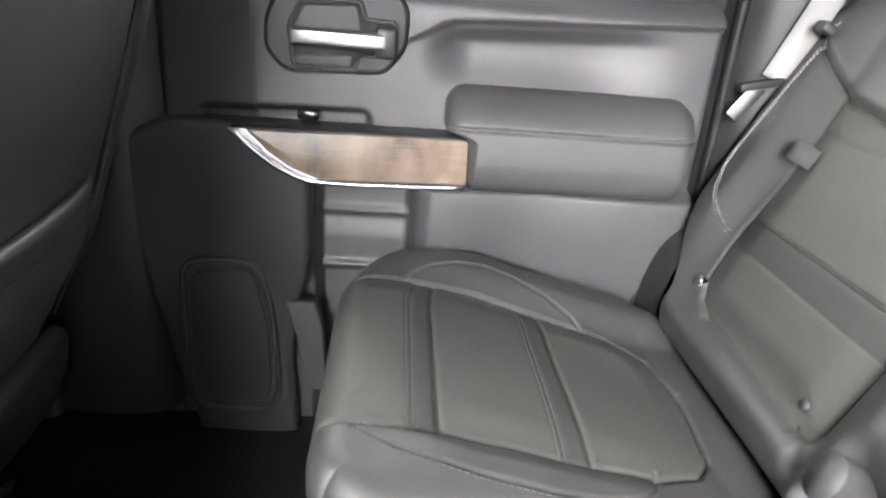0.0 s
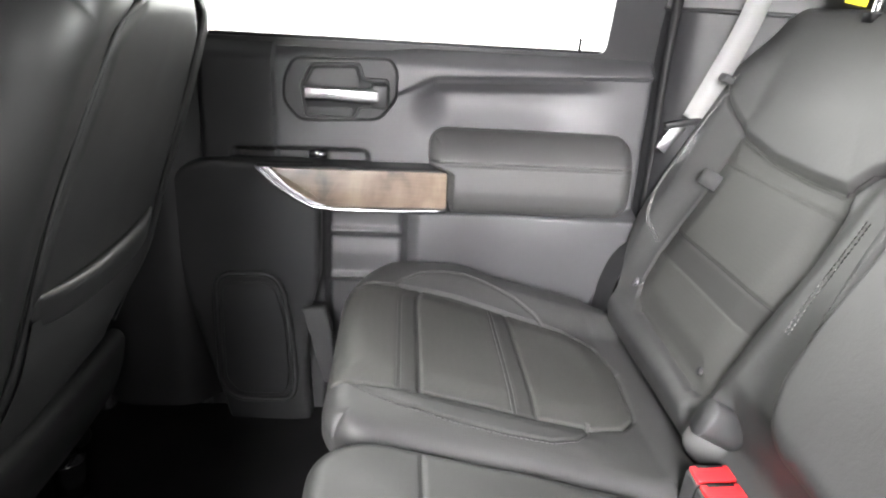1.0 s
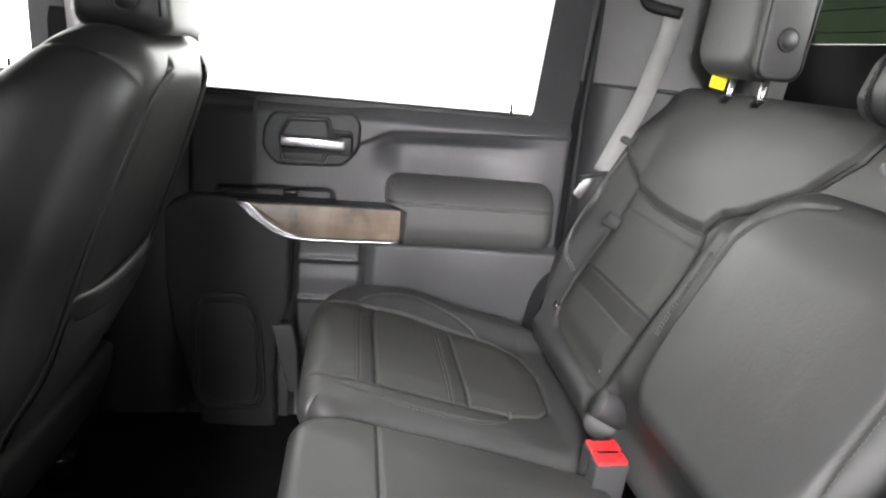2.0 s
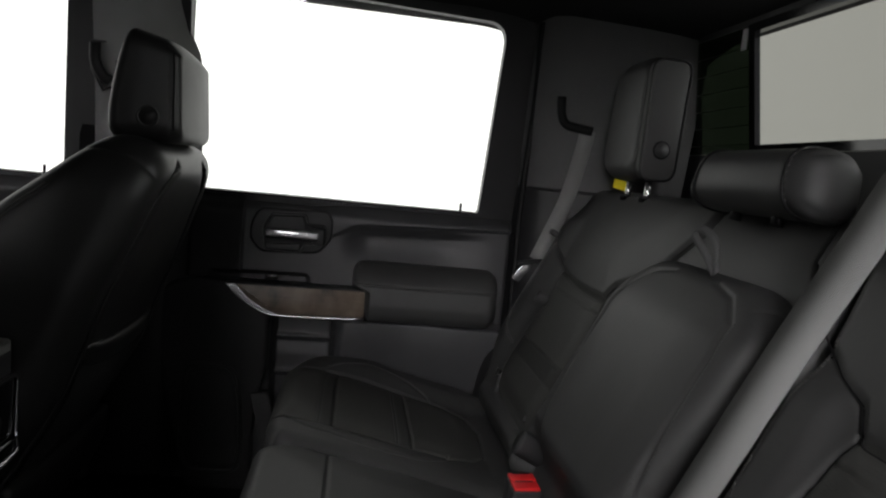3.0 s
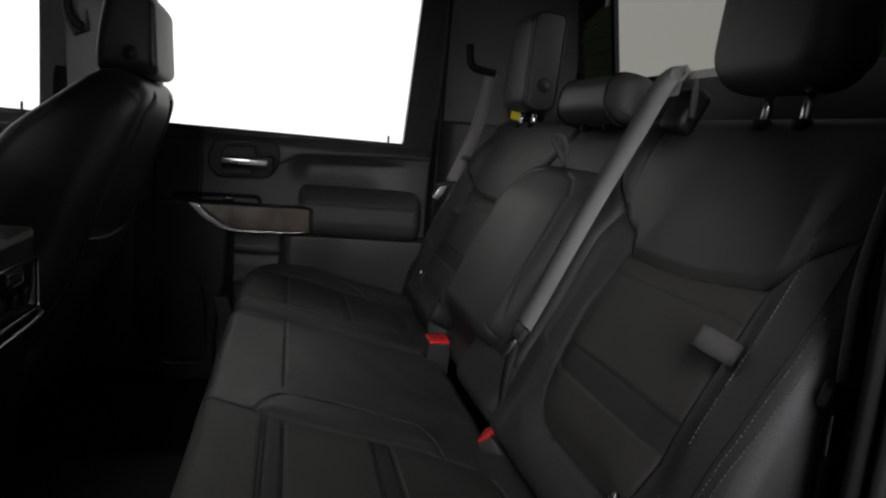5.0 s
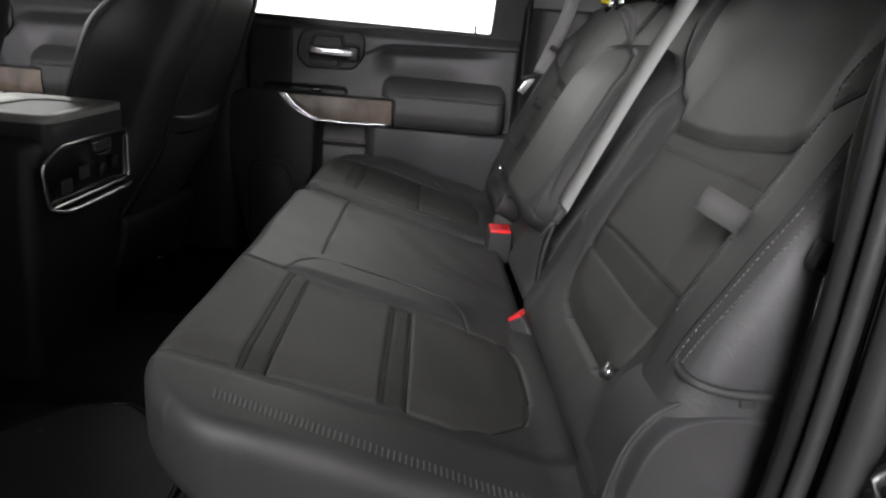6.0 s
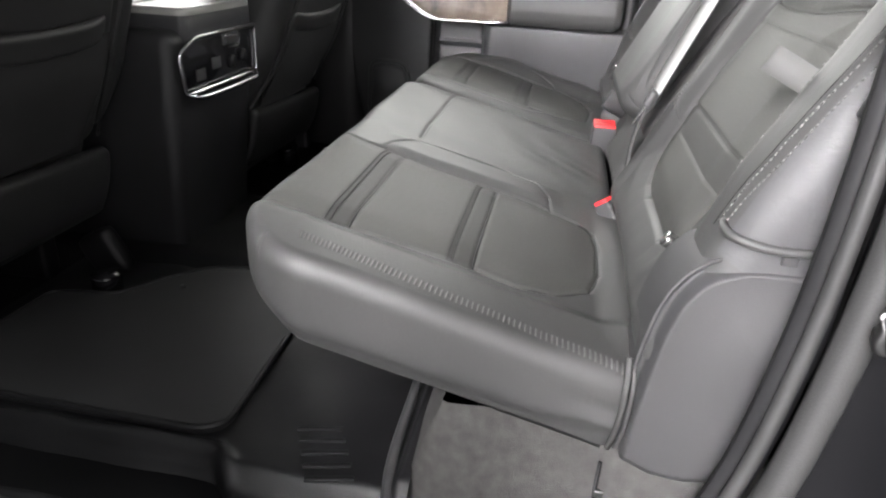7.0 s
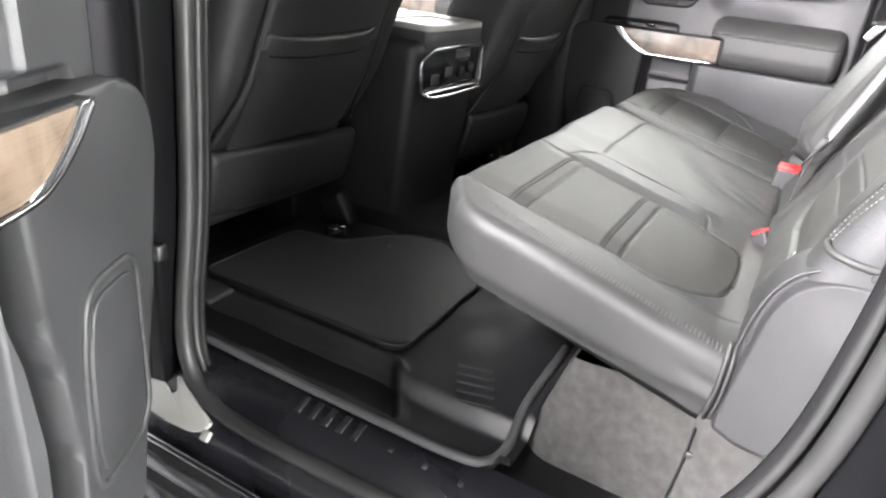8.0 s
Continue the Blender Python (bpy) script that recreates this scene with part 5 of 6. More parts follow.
# ---- side cover, carpet and sill at the open door ----
def make_cover(s):
    global CUR
    CUR = Matrix.Diagonal((1, s, 1, 1)) @ Matrix.Translation((0.014, 0.022, -0.01) if s > 0 else (0, 0, 0))
    c = thing("seat_side_cover", (0.40, 0.75, 0.13), "dark grey moulded cover at the " + ("driver" if s < 0 else "passenger") + " end of the bench", "side cover", group="side covers")
    edge = spline([(0.324, 0.158), (0.327, 0.20), (0.334, 0.262), (0.340, 0.308), (0.348, 0.342), (0.358, 0.364), (0.375, 0.384), (0.400, 0.397), (0.424, 0.402), (0.472, 0.403)], 8)
    other = resample([(0.324, 0.158), (0.345, 0.150), (0.367, 0.142), (0.40, 0.144), (0.436, 0.154), (0.452, 0.19), (0.464, 0.24), (0.470, 0.30), (0.474, 0.35), (0.472, 0.403)], 0.002)
    E = np.array(edge)
    other = other[np.linspace(0, len(other) - 1, len(E)).round().astype(int)]
    K = (np.linspace(0, 1, 70) ** 1.5)[None, :, None]
    G = E[:, None, :] * (1 - K) + other[:, None, :] * K
    dist = seg_dist(G[..., 0], G[..., 1], [(0.321, 0.10)] + [tuple(p) for p in E] + [(0.60, 0.403)])
    under = np.exp(-(seg_dist(G[..., 0], G[..., 1], [tuple(p) for p in other[:len(other) * 2 // 3]]) / 0.006) ** 2)
    y = 0.737 + 0.020 * smooth(0.008, 0.0155, dist) + 0.011 * smooth(0.016, 0.10, dist) - 0.008 * under
    part("cover_body", sheet(np.stack([G[..., 0], y, G[..., 1]], 2), True), PLASTIC2, c, "grained dark grey plastic")
    back = [(x, 0.66, z) for x, z in edge]
    front = [(x, 0.741, z) for x, z in edge]
    part("cover_flank", sheet(np.array([back, front]), False), PLASTIC2 if s < 0 else PLASTIC, c)
    part("cover_rim", sweep([(x + 0.001, 0.741 if s < 0 else 0.752, z - 0.001) for x, z in edge], circle(0.0024 if s < 0 else 0.009, 8), up=(0, 1, 0)), PLASTIC2 if s < 0 else PLASTIC, c)
    part("clip", box(0.436, 0.450, 0.736, 0.756, 0.398, 0.409, 0.002), PLASTIC2, c, "small grey clip")
    CUR = Matrix.Identity(4)


make_cover(-1)
make_cover(1)

under = thing("underseat_carpet", (0.2, -0.6, -0.03), "grey carpeted riser below the rear bench", "carpet", kind="structure")
run = resample([(0.08, 0.70), (0.08, -0.64)] + [(0.145 - 0.065 * math.cos(k * math.pi / 12), -0.665 - 0.065 * math.sin(k * math.pi / 12)) for k in range(1, 7)] + [(0.76, -0.735)], 0.012)
hz = np.linspace(0, 1, 24)
RX, HZ = np.meshgrid(np.arange(len(run)), hz, indexing="ij")
cx_, cy_ = run[:, 0][:, None], run[:, 1][:, None]
lean = 0.05 * HZ ** 1.5 + 0.004 * np.sin(RX * 0.35) * HZ
tx = np.gradient(run[:, 0])[:, None]
ty = np.gradient(run[:, 1])[:, None]
ln = np.hypot(tx, ty)
part("riser", sheet(np.stack([cx_ - ty / ln * lean, cy_ + tx / ln * lean, -0.07 + 0.205 * HZ + 0.006 * np.sin(RX * 0.11) * HZ + 0 * cx_], 2), True), CARPET, under, "worn grey carpet")
# carpet top coloured black to make the shaded gap under the bench
part("top_face", box(0.17, 0.75, -0.655, 0.70, 0.03, 0.068, 0.01), RUBBER, under, "carpet top blackened for the shade under the bench")
step = thing("carpet_flap", (0.36, -0.76, 0.06), "grey carpet flap beside the door sill", "carpet", kind="structure")
FX, FK = np.meshgrid(np.linspace(0.318, 0.50, 46), np.linspace(0, 1, 40), indexing="ij")
FZ = 0.165 - 0.225 * FK + 0.002 * np.sin(FX * 90) * np.sin(FK * 15)
FY = -0.738 - 0.012 * np.sin(FK * 3.1) - 0.075 * FK ** 2 + 0.010 * smooth(0.335, 0.318, FX) + 0.003 * np.sin(FX * 50 + FK * 6)
part("flap", sheet(np.stack([FX, FY, FZ], 2), True), CARPET, step)
part("crease", sweep([(0.320, -0.744, 0.140), (0.318, -0.752, 0.08), (0.312, -0.762, 0.02), (0.305, -0.775, -0.04)], circle(0.0022, 6), up=(0, 1, 0)), RUBBER, step, "dark join between carpet pieces")
part("clip", box(0.318, 0.332, -0.752, -0.742, 0.096, 0.106, 0.002), DIMSTEEL, step, "small metal clip")

# floor liner with a recess, a raised lip and ribs
LX, LY = np.meshgrid(np.linspace(-0.70, 0.103, 166), np.linspace(-0.822, -0.19, 128), indexing="ij")
LZ = 0.004 + 0.002 * np.sin(LX * 40) * np.sin(LY * 33)
LZ = LZ - 0.030 * smooth(-0.70, -0.735, LY)
rec = signed(LX, LY, rounded([(-0.66, -0.705), (-0.165, -0.69), (-0.100, -0.792), (-0.62, -0.792)], 0.02))
LZ = LZ - 0.024 * smooth(-0.004, 0.008, rec) + 0.009 * np.exp(-((rec + 0.010) / 0.008) ** 2)
LZ = LZ + 0.022 * smooth(-0.797, -0.806, LY)
LZ = LZ + 0.022 * smooth(0.076, 0.088, LX)
liner = thing("floor_liner", (-0.3, -0.5, -0.03), "black moulded rubber floor liner with raised lip", "floor liner")
part("tray", sheet(np.stack([LX, LY, LZ], 2)), LINER, liner, "black rubber tray")
lip = spline([(-0.66, -0.815, -0.006), (-0.40, -0.820, -0.008), (-0.10, -0.824, -0.006), (0.03, -0.822, -0.004), (0.070, -0.808, -0.002), (0.083, -0.770, 0.0), (0.078, -0.72, 0.004), (0.070, -0.67, 0.006), (0.066, -0.60, 0.006), (0.064, -0.45, 0.006)], 8)
part("lip", sweep(lip, circle(0.008, 8, 0.8)), LIPM, liner, "grey rubber lip")
for k in range(5):
    part("rib", turned(box(-0.032, 0.032, -0.004, 0.004, -0.003, 0.0015, 0.0015), Matrix.Translation((-0.002 - 0.011 * k, -0.705 + 0.022 * k, 0.006)) @ Matrix.Rotation(radians(14), 4, "Z")), LINER, liner)

mat_out = rounded([(-0.655, -0.665), (-0.20, -0.668), (-0.170, -0.645), (-0.178, -0.325), (-0.335, -0.203), (-0.42, -0.225), (-0.48, -0.285), (-0.535, -0.372), (-0.60, -0.376), (-0.650, -0.388), (-0.655, -0.52)], 0.022, 4)
mat = thing("floor_mat", (-0.4, -0.45, 0.01), "black ribbed rubber floor mat in the rear footwell", "floor mat")
part("mat_sheet", prism(mat_out, 0.004, 0.017, "z", 0.004), MATC, mat)
part("mat_edge", sweep([(x, y, 0.016) for x, y in mat_out], circle(0.005, 6), closed=True), LINER, mat, "black rubber edge")
stud = thing("mat_stud", (-0.43, -0.313, 0.016), "small bright mat fastener", "fastener")
part("stud_head", sweep([(-0.43, -0.313, 0.012), (-0.43, -0.313, 0.019), (-0.43, -0.313, 0.021)], circle(0.005, 10)), DIMSTEEL, stud)

# sill, seals and step outside the opening
sill = thing("door_sill", (0, -0.85, -0.05), "dark painted door sill under the open door", "door sill", kind="structure")
n = 60
pts = [(-0.80, -0.018), (-0.835, -0.024), (-0.86, -0.034), (-0.885, -0.055), (-0.905, -0.080), (-0.922, -0.098), (-0.928, -0.125), (-0.920, -0.20), (-0.915, -0.35)]
P = np.array([[(x, y, z) for y, z in pts] for x in np.linspace(-1.75, 0.80, n)])
part("sill_plate", sheet(P, True), GLOSSP, sill, "black sill panel")
for k in range(5):
    part("tread_mark", turned(box(-0.006, 0.006, -0.016, 0.016, -0.002, 0.002, 0.001), Matrix.Translation((-0.245 + 0.028 * k, -0.842, -0.0265)) @ Matrix.Rotation(radians(20), 4, "X")), PLASTIC, sill, "raised black mark")
for k in range(5):
    part("tread_dot", turned(box(-0.004, 0.004, -0.004, 0.004, -0.0015, 0.0015, 0.001), Matrix.Translation((-0.07 + 0.03 * k, -0.845 + 0.006 * (k % 2), -0.028)) @ Matrix.Rotation(radians(20), 4, "X")), PLASTIC2, sill)
rk = rounded([(-0.555, 0.022), (-0.499, 0.028), (-0.478, 0.016), (-0.468, 0.024), (-0.486, 0.046), (-0.474, 0.050), (-0.446, 0.034), (-0.374, 0.004), (-0.384, -0.014), (-0.410, -0.024), (-0.455, -0.026), (-0.555, -0.020)], 0.006, 3)
SLOPE = Matrix.Translation((0, -0.915, -0.088)) @ Matrix.Rotation(radians(46), 4, "X")
part("rocker_end", turned(prism(rk, -0.004, 0.007, "z", 0.003), SLOPE), PALE, sill, "bright metal rocker end")
part("rocker_tab", turned(box(-0.383, -0.366, -0.026, -0.008, -0.004, 0.006, 0.003), SLOPE), PALE, sill, "bright metal tab")
part("post_ledge", box(-0.56, -0.49, -0.805, -0.745, 0.050, 0.061, 0.004), PLASTIC, sill, "grey plastic ledge")
seal = thing("door_seal", (0, -0.82, 0), "grey rubber seal round the open door frame", "door seal", kind="structure")
sp = spline([(-0.475, -0.775, 1.19), (-0.485, -0.80, 0.95), (-0.487, -0.825, 0.6), (-0.487, -0.838, 0.313), (-0.487, -0.848, 0.20), (-0.487, -0.861, 0.10), (-0.484, -0.868, 0.035), (-0.472, -0.874, -0.015), (-0.443, -0.882, -0.050), (-0.395, -0.892, -0.066), (-0.33, -0.899, -0.072), (-0.22, -0.904, -0.07), (-0.04, -0.898, -0.068), (0.15, -0.888, -0.055), (0.29, -0.870, -0.005), (0.37, -0.862, 0.09), (0.415, -0.860, 0.2), (0.437, -0.860, 0.33), (0.448, -0.858, 0.5), (0.448, -0.850, 0.75), (0.435, -0.825, 1.0), (0.42, -0.79, 1.19)], 8)
part("seal_bulb", sweep([(x + (0.016 if x > 0.2 else 0.0), y - (0.006 if x > 0.2 else 0.0), z) for x, y, z in sp], circle(0.014, 12), up=(0, 1, 0)), SEAL, seal, "grey rubber bulb")
part("seal_lip", sweep([(x + 0.004 * (1 if x < 0 else -1), y + (0.021 if x < 0.05 else 0.010), z + 0.004) for x, y, z in sp], circle(0.007, 8), up=(0, 1, 0)), SEAL, seal, "grey rubber lip")
part("seal_flange", sweep([(x, y + 0.030, z) for x, y, z in sp], flat(0.03, 0.008), up=(0, 1, 0)), RUBBER, seal, "black rubber flange")

fs = thing("door_seal", (0.43, 0.79, 0.3), "black rubber seal round the closed passenger door", "door seal", kind="structure")
part("seal_bulb", sweep(spline([(0.395, 0.80, 0.05), (0.425, 0.798, 0.25), (0.428, 0.792, 0.5), (0.424, 0.785, 0.75), (0.428, 0.765, 1.0), (0.42, 0.745, 1.19)], 8), circle(0.010, 10), up=(0, 1, 0)), RUBBER, fs, "black rubber bulb")
jamb = thing("door_jamb", (0.5, -0.86, 0.2), "dark painted rear door jamb with a steel striker", "door jamb", kind="structure")
P = np.array([[(x, y, z) for x, y in ((0.452, -0.855), (0.478, -0.868), (0.50, -0.885), (0.51, -0.905), (0.54, -0.925), (0.80, -0.93))] for z in np.linspace(-0.3, 1.26, 10)])
part("jamb_skin", sheet(P), PAINT, jamb, "glossy dark paint")
part("striker", joined(sweep(spline([(0.493, -0.882, 0.435), (0.462, -0.892, 0.435), (0.462, -0.892, 0.405), (0.493, -0.882, 0.405)], 4), circle(0.005, 8)), box(0.485, 0.499, -0.898, -0.868, 0.39, 0.45, 0.003)), DIMSTEEL, jamb, "dull steel striker")
bj = thing("door_jamb", (-0.5, -0.88, 0.2), "dark painted front door jamb with hinge", "door jamb", kind="structure")
P = np.array([[(x, y, z) for x, y in ((-0.515, -0.835), (-0.512, -0.85), (-0.515, -0.875), (-0.53, -0.90), (-0.56, -0.915), (-0.70, -0.92))] for z in np.linspace(-0.3, 1.26, 10)])
part("jamb_skin", sheet(P, True), PAINT, bj, "glossy dark paint")
part("hinge", joined(box(-0.53, -0.474, -0.912, -0.895, 0.186, 0.204, 0.004), box(-0.484, -0.472, -0.916, -0.896, 0.181, 0.209, 0.004)), DIMSTEEL, bj, "dull steel hinge")

board = thing("running_board", (-0.2, -1.03, -0.2), "black running board with bright strips below the sill", "running board")
part("board_body", box(-1.6, 0.8, -1.13, -0.932, -0.23, -0.156, 0.012, 3), PLASTIC, board, "black plastic step")
for lo, hi in ((-0.9415, -0.9365), (-0.9505, -0.9455), (-0.992, -0.966), (-1.045, -1.010), (-1.095, -1.068)):
    part("bright_strip", box(-1.6, 0.8, lo, hi, -0.158, -0.150, 0.002), CHROME, board, "polished strip")
part("board_edge", box(-1.6, 0.8, -1.145, -1.125, -0.235, -0.165, 0.008), CHROME, board, "polished outer edge")
for x in (-1.2, -0.3, 0.6):
    part("bracket", box(x - 0.03, x + 0.03, -1.05, -0.91, -0.30, -0.215, 0.008), PLASTIC, board, "black bracket")


# ---- front seats ----
def make_front_seat(label, cy, dx=0.0, dz=0.0):
    global CUR
    CUR = Matrix.Translation((dx, 0, dz))
    s = thing("front_seat", (-0.65, cy, 0.0), label, "car seat", group="front seats")
    # backrest in the plane of its rear face: top (-0.315, 0.79), bottom (-0.56, 0.19)
    ax = np.array((-0.505, 0.0, 0.20))
    up = np.array((0.19, 0.0, 0.59))
    L = np.linalg.norm(up)
    up = up / L
    nb_ = np.array((up[2], 0, -up[0]))
    def place(X, Y, Z):
        w = Y + L / 2
        k = 1 - 0.16 * smooth(0.36, 0.62, w)
        curve = 0.012 * smooth(0.25, 0.60, w) - 0.03 * smooth(0.2, 0.0, w)
        groove = np.where(Z > 0, 0.014 * np.exp(-(seg_dist(np.abs(X), w, [(0.232, 0.0), (0.208, 0.10), (0.192, 0.20), (0.182, 0.40), (0.168, 0.56), (0.11, 0.60)]) / 0.008) ** 2), 0)
        hz = Z - 0.054 + curve - groove + 0.008 * (Z > 0) * (1 - (X / 0.27) ** 2)
        front = np.where(Z < 0, -0.012 * smooth(0.14, 0.24, np.abs(X)) - 0.085 * smooth(0.62, 0.40, w), 0) * smooth(0.02, -0.02, Z)
        q = ax + w[..., None] * up + (hz + front)[..., None] * nb_
        q[..., 1] = cy + X * k
        return q
    vf = closed_slab(0.268, L / 2 + 0.01, 0.048, 0.10, 0.108, 0.005, place)
    part("backrest", vf, LEATHER2, s, "black leather backrest")
    def rear_pt(x, w, out=0.0):
        c = 0.012 * float(smooth(0.25, 0.60, np.array(w))) - 0.03 * float(smooth(0.2, 0.0, np.array(w)))
        q = ax + w * up + (c + 0.008 * (1 - (x / 0.27) ** 2) + out) * nb_
        return (q[0], cy + x * (1 - 0.16 * float(smooth(0.36, 0.62, np.array(w)))), q[2])
    for k in (-1, 1):
        part("piping", sweep(spline([rear_pt(k * x, w, -0.002) for x, w in ((0.232, 0.02), (0.208, 0.10), (0.192, 0.20), (0.184, 0.38), (0.168, 0.56), (0.11, 0.60))], 5), circle(0.0032, 6), up=(0, 1, 0)), LEATHER2, s, "sewn piping")
    # seat-back pocket with a rolled top edge and a lower flap
    g = [[rear_pt(x, w, 0.003 + 0.008 * (1 - (x / 0.185) ** 2) * smooth(0.02, 0.24, np.array(w))) for x in np.linspace(-0.183, 0.172, 20)] for w in np.linspace(0.02, 0.250, 20)]
    part("pocket", sheet(np.array(g), True), CLOTH, s, "black fabric seat-back pocket")
    def band(X, Y, Z):
        q = np.array([rear_pt(x - 0.008, 0.258 + y - 0.006 * math.cos(x * 9), 0.009 + z * (1 - 0.7 * (x / 0.17) ** 4) - 0.010 * (x / 0.165) ** 4) for x, y, z in zip(X.ravel(), Y.ravel(), Z.ravel())])
        return q.reshape(*X.shape, 3)
    part("pocket_edge", closed_slab(0.168, 0.022, 0.008, 0.012, 0.018, 0.006, band), LEATHER2, s, "padded leather pocket edge")
    def flap(X, Y, Z):
        q = np.array([rear_pt(x + 0.014, -0.066 - 0.016 * (x / 0.23) + y, 0.004 + z + 0.010 * (1 - (y / 0.075) ** 2)) for x, y, z in zip(X.ravel(), Y.ravel(), Z.ravel())])
        return q.reshape(*X.shape, 3)
    part("lower_flap", closed_slab(0.240, 0.076, 0.012, 0.012, 0.03, 0.008, flap), LEATHER2, s, "padded leather lower flap")
    part("seat_cushion", closed_slab(0.26, 0.26, 0.05, 0.08, 0.16, 0.012, lambda X, Y, Z: np.stack([-0.80 + Y, cy + X, 0.27 + Z - 0.08 * Y], -1)), LEATHER2, s, "black leather seat cushion")
    part("seat_base", box(-0.98, -0.56, cy - 0.21, cy + 0.21, 0.05, 0.20, 0.02), PLASTIC, s, "black seat base")
    for k in (-1, 1):
        part("rail", box(-1.0, -0.63, cy + k * 0.17 - 0.022, cy + k * 0.17 + 0.022, -0.03 - dz, 0.055, 0.008), RUBBER, s, "black seat rail")
    part("rail_cover", turned(box(-0.05, 0.03, -0.022, 0.022, -0.06, 0.04, 0.018, 3), Matrix.Translation((-0.62 - dx, cy + 0.18, 0.05 - dz)) @ Matrix.Rotation(radians(-30), 4, "Y")), RUBBER, s, "black plastic rail cover")
    part("rail_foot", sweep([(-0.568 - dx, cy + 0.096, -0.03 - dz), (-0.568 - dx, cy + 0.096, 0.036 - dz), (-0.568 - dx, cy + 0.096, 0.041 - dz)], circle(0.027, 16)), GLOSSB, s, "round black rail foot")
    for k in (-1, 1):
        part("post", sweep([(-0.375, cy + k * 0.06, 0.76), (-0.372, cy + k * 0.06, 0.83)], circle(0.007, 10)), STEEL, s, "bright steel post")
    def hpl(X, Y, Z):
        v, u = (Y + 0.095) / 0.19, (Z + 0.054) / 0.108
        front = -0.428 + 0.034 * v ** 1.5 + 0.010 * (1 - v) ** 3
        rear = -0.302 - 0.010 * v - 0.020 * np.clip(v - 0.86, 0, 1) / 0.14
        round_ = 0.010 * (1 - (X / 0.13) ** 2)
        return np.stack([front - round_ + (rear + round_ * 0.6 - front + round_) * u, cy + X * (1 - 0.05 * v), 0.904 + Y - 0.018 * u * v + 0.006 * v * (1 - (X / 0.13) ** 2)], -1)
    head = part("headrest", closed_slab(0.126, 0.095, 0.020, 0.034, 0.108, 0.005, hpl), LEATHER2, s, "black leather headrest")
    for k in (-1, 1):
        at = Matrix.Translation(tuple(hpl(np.array(k * 0.1255), np.array(-0.050), np.array(0.008)))) @ Matrix.Rotation(radians(-90 * k), 4, "X")
        part("release_button", turned(sweep([(0, 0, -0.008), (0, 0, -0.001), (0, 0, 0.001)], circle(0.014, 18)), at), LEATHER2, head, "round black release button")
        part("button_ring", turned(sweep([(0.017 * math.cos(j * math.pi / 12), 0.017 * math.sin(j * math.pi / 12), 0.001) for j in range(24)], circle(0.002, 6), closed=True), at), LEATHER2, head)
        part("cap_seam", sweep(spline([tuple(hpl(np.array(k * 0.122), np.array(v), np.array(0.046))) for v in (-0.070, -0.03, 0.03, 0.070)], 4), circle(0.0022, 6), up=(0, 1, 0)), RUBBER, head, "sewn side-cap seam")
        for z in (-0.030, -0.024):
            part("side_seam", sweep([tuple(place(np.array(k * 0.2685), np.array(w - L / 2), np.array(z))) for w in np.linspace(0.14, 0.52, 20)], circle(0.0012, 5), up=(0, 1, 0)), TICK, s, "fine twin seam")
    CUR = Matrix.Identity(4)
    return s


make_front_seat("black leather front passenger seat with map pocket", 0.436)
make_front_seat("black leather driver seat with map pocket", -0.436, -0.115, 0.035)

# ---- centre console ----
con = thing("centre_console", (-0.7, 0.0, 0.0), "black centre console with chrome-framed rear panel", "console")
part("console_body", (lambda vf: ([(x - 0.10 * max(0.0, 0.30 - z) * (x > -0.7), y * (1 - 0.12 * max(0.0, 0.30 - z) / 0.3), z) for x, y, z in vf[0]], vf[1]))(box(-1.35, -0.487, -0.172, 0.178, -0.01, 0.462, 0.028, 4)), PLASTIC, con, "black plastic body")
part("end_panel", prism(rounded([(-0.70, -0.128), (-0.486, -0.126), (-0.482, -0.10), (-0.482, 0.158), (-0.70, 0.158)], 0.010), 0.42, 0.492, "z", 0.006), VINYL, con, "dark grey rounded end panel")


def around(outline, n=56):
    """The outline met by n even rays from its middle."""
    L = resample(list(outline) + [outline[0]], 0.0015)
    c = np.array((-0.585, 0.03))
    a = np.arctan2(L[:, 1] - c[1], L[:, 0] - c[0])
    return [tuple(L[np.argmin(np.abs(np.angle(np.exp(1j * (a - k * 2 * math.pi / n)))))]) for k in range(n)]


edge = around(rounded([(-0.70, -0.130), (-0.474, -0.132), (-0.478, 0.160), (-0.70, 0.160)], 0.022, 8))
well = around(rounded([(-0.645, -0.060), (-0.520, -0.070), (-0.512, -0.02), (-0.520, 0.125), (-0.60, 0.135), (-0.645, 0.115)], 0.024, 8))
rows = [[(x, y, z) for x, y in o] for o, z in ((edge, 0.486), (edge, 0.496), ([(x * 0.985 - 0.0088, y * 0.96 + 0.001) for x, y in edge], 0.500), ([(x * 0.94 - 0.035, y * 0.90 + 0.003) for x, y in edge], 0.496), ([(x * 1.02 + 0.0117, y * 1.03) for x, y in well], 0.4955), (well, 0.493), (well, 0.44))]
part("top_frame", sheet(np.array([r + [r[0]] for r in rows]), True), PALE, con, "pale grey tray frame")
part("tray_floor", prism(well, 0.436, 0.446, "z"), RUBBER, con, "black tray floor")
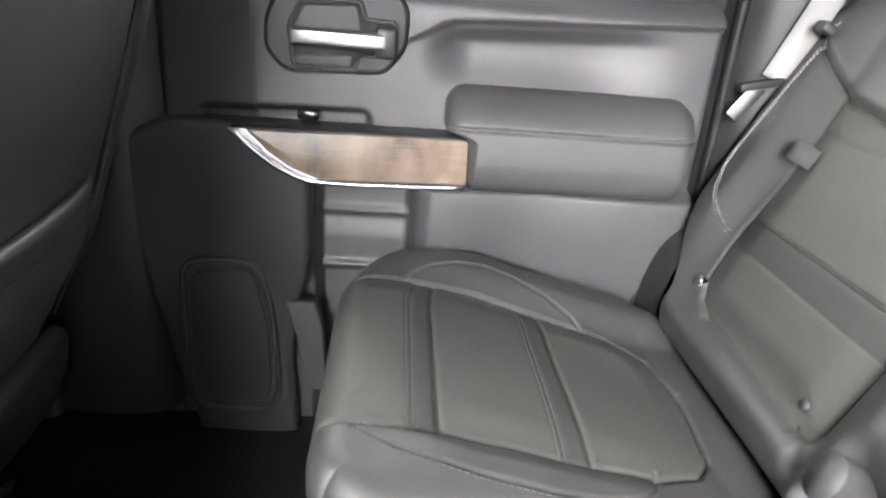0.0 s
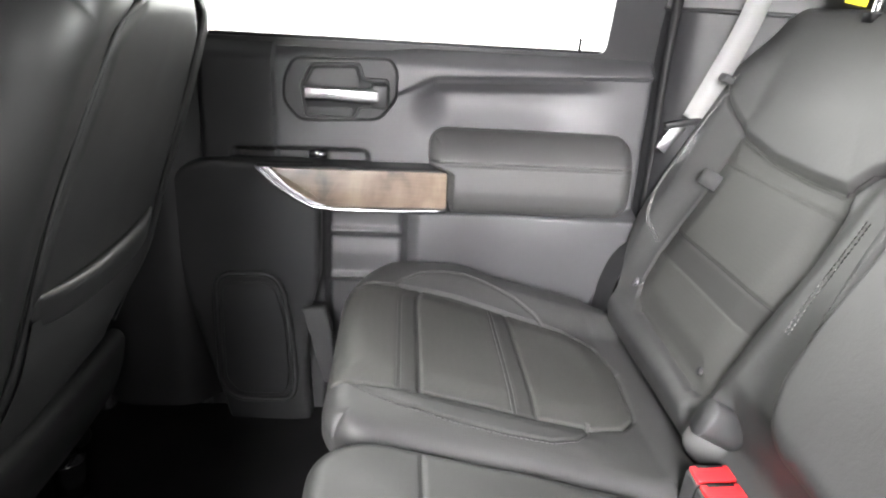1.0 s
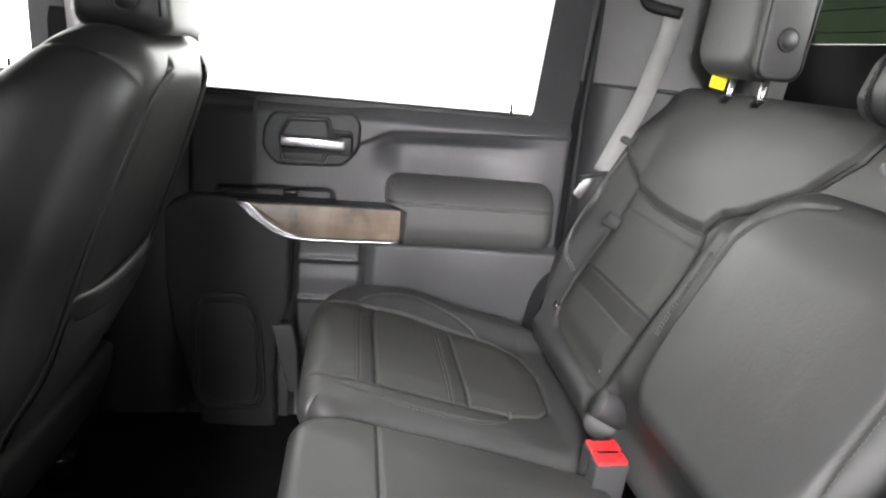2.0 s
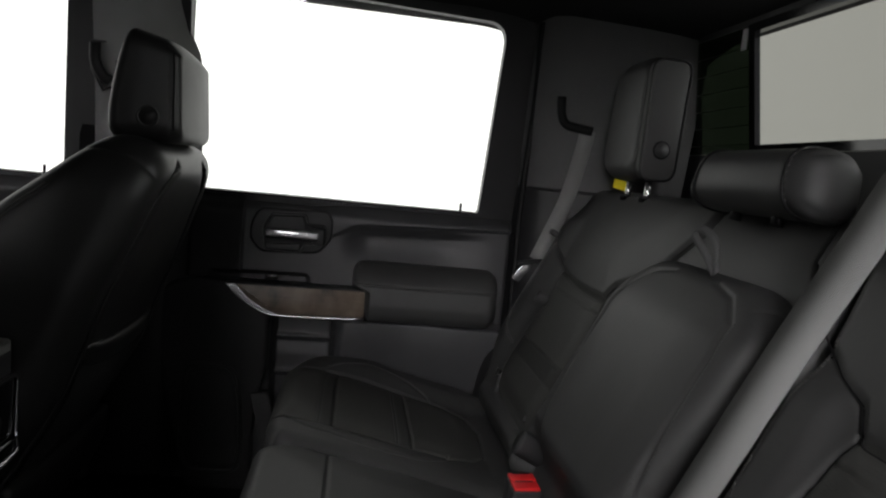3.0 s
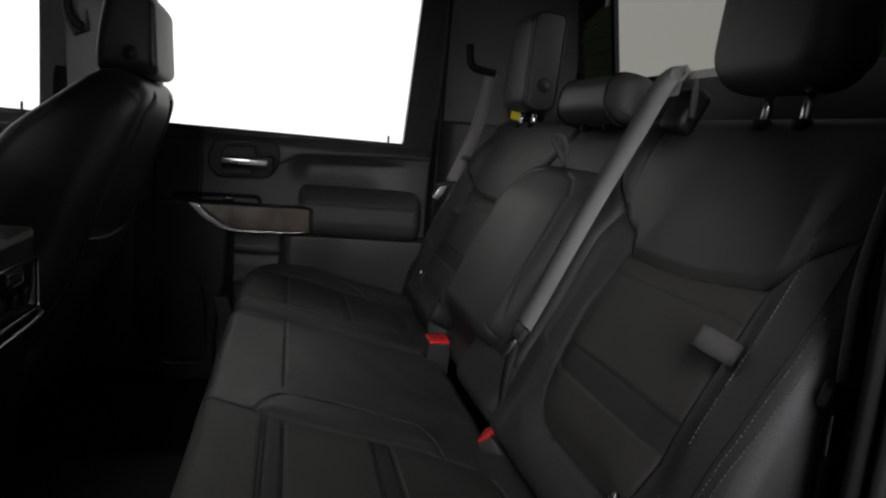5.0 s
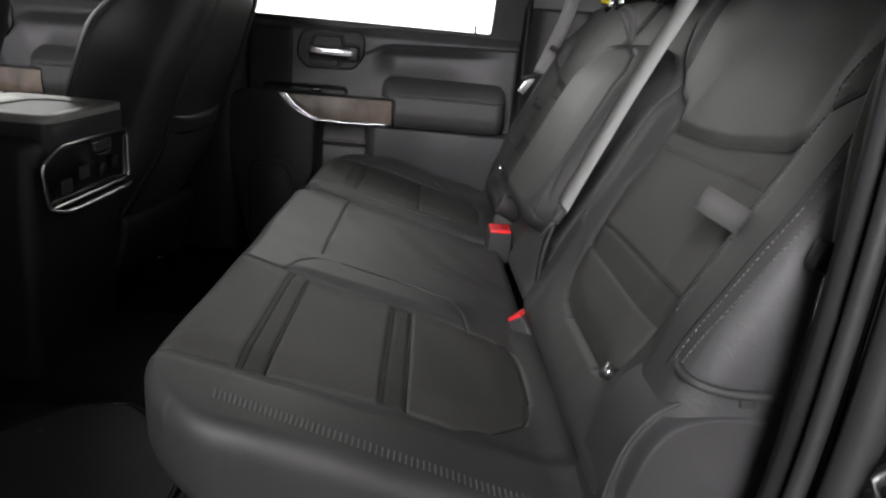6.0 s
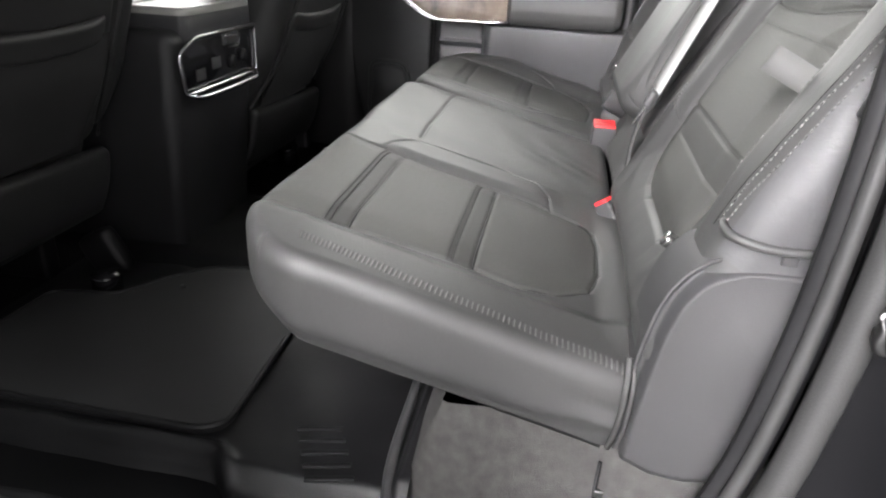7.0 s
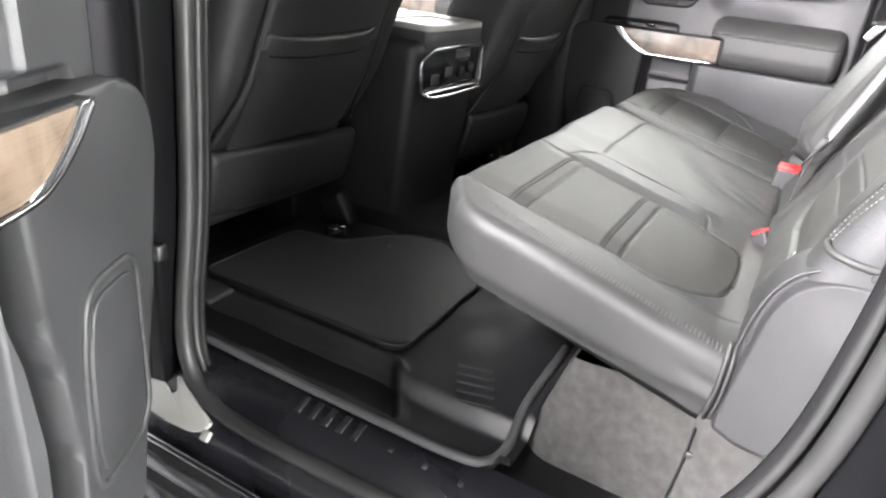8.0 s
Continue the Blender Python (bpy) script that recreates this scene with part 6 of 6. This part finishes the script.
part("tray_tongue", prism(rounded([(-0.643, -0.035), (-0.585, -0.025), (-0.575, 0.04), (-0.590, 0.105), (-0.643, 0.105)], 0.018), 0.446, 0.474, "z", 0.003), PALE, con, "pale grey tray divider")
part("front_lid", prism(rounded([(-1.05, -0.130), (-0.714, -0.130), (-0.714, 0.160), (-1.05, 0.160)], 0.02), 0.44, 0.500, "z", 0.008), PALE, con, "pale grey lid")
pan = part("rear_panel", prism(rounded([(-0.138, 0.346), (0.160, 0.346), (0.160, 0.438), (-0.093, 0.438), (-0.150, 0.416)], 0.012), -0.49, -0.4815, "x", 0.002), GLOSSB, con, "gloss black switch panel")
fr = rounded([(-0.143, 0.340), (0.168, 0.340), (0.168, 0.444), (-0.093, 0.444), (-0.157, 0.420)], 0.016)
part("panel_frame", sweep([(-0.480, y, z) for y, z in fr], flat(0.008, 0.006), up=(1, 0, 0), closed=True), CHROME, con, "satin chrome frame")
part("pull_bar", sweep(spline([(-0.476, -0.140, 0.343), (-0.464, -0.124, 0.336), (-0.460, -0.09, 0.334), (-0.460, 0.0, 0.333), (-0.461, 0.10, 0.334), (-0.464, 0.132, 0.336), (-0.476, 0.155, 0.343)], 5), circle(0.0048, 8)), CHROME, con, "satin chrome bar")
for y, z in ((0.05, 0.378), (0.10, 0.385)):
    part("socket", sweep([(-0.481, y, z), (-0.476, y, z), (-0.475, y, z)], circle(0.014, 12), up=(0, 0, 1)), PLASTIC, pan)
part("display", box(-0.482, -0.4775, 0.015, 0.085, 0.415, 0.440, 0.002), PLASTIC2, pan, "small dark display")
part("display_rim", sweep([(-0.4775, y, z) for y, z in ((0.017, 0.433), (0.091, 0.431), (0.080, 0.409), (0.034, 0.409))], circle(0.0016, 6), up=(1, 0, 0), closed=True), CHROME, pan, "thin bright rim")
for y, z in ((-0.085, 0.372), (-0.02, 0.386)):
    part("socket_door", box(-0.4805, -0.4765, y - 0.018, y + 0.018, z - 0.012, z + 0.012, 0.002), PLASTIC2, pan, "small socket cover")
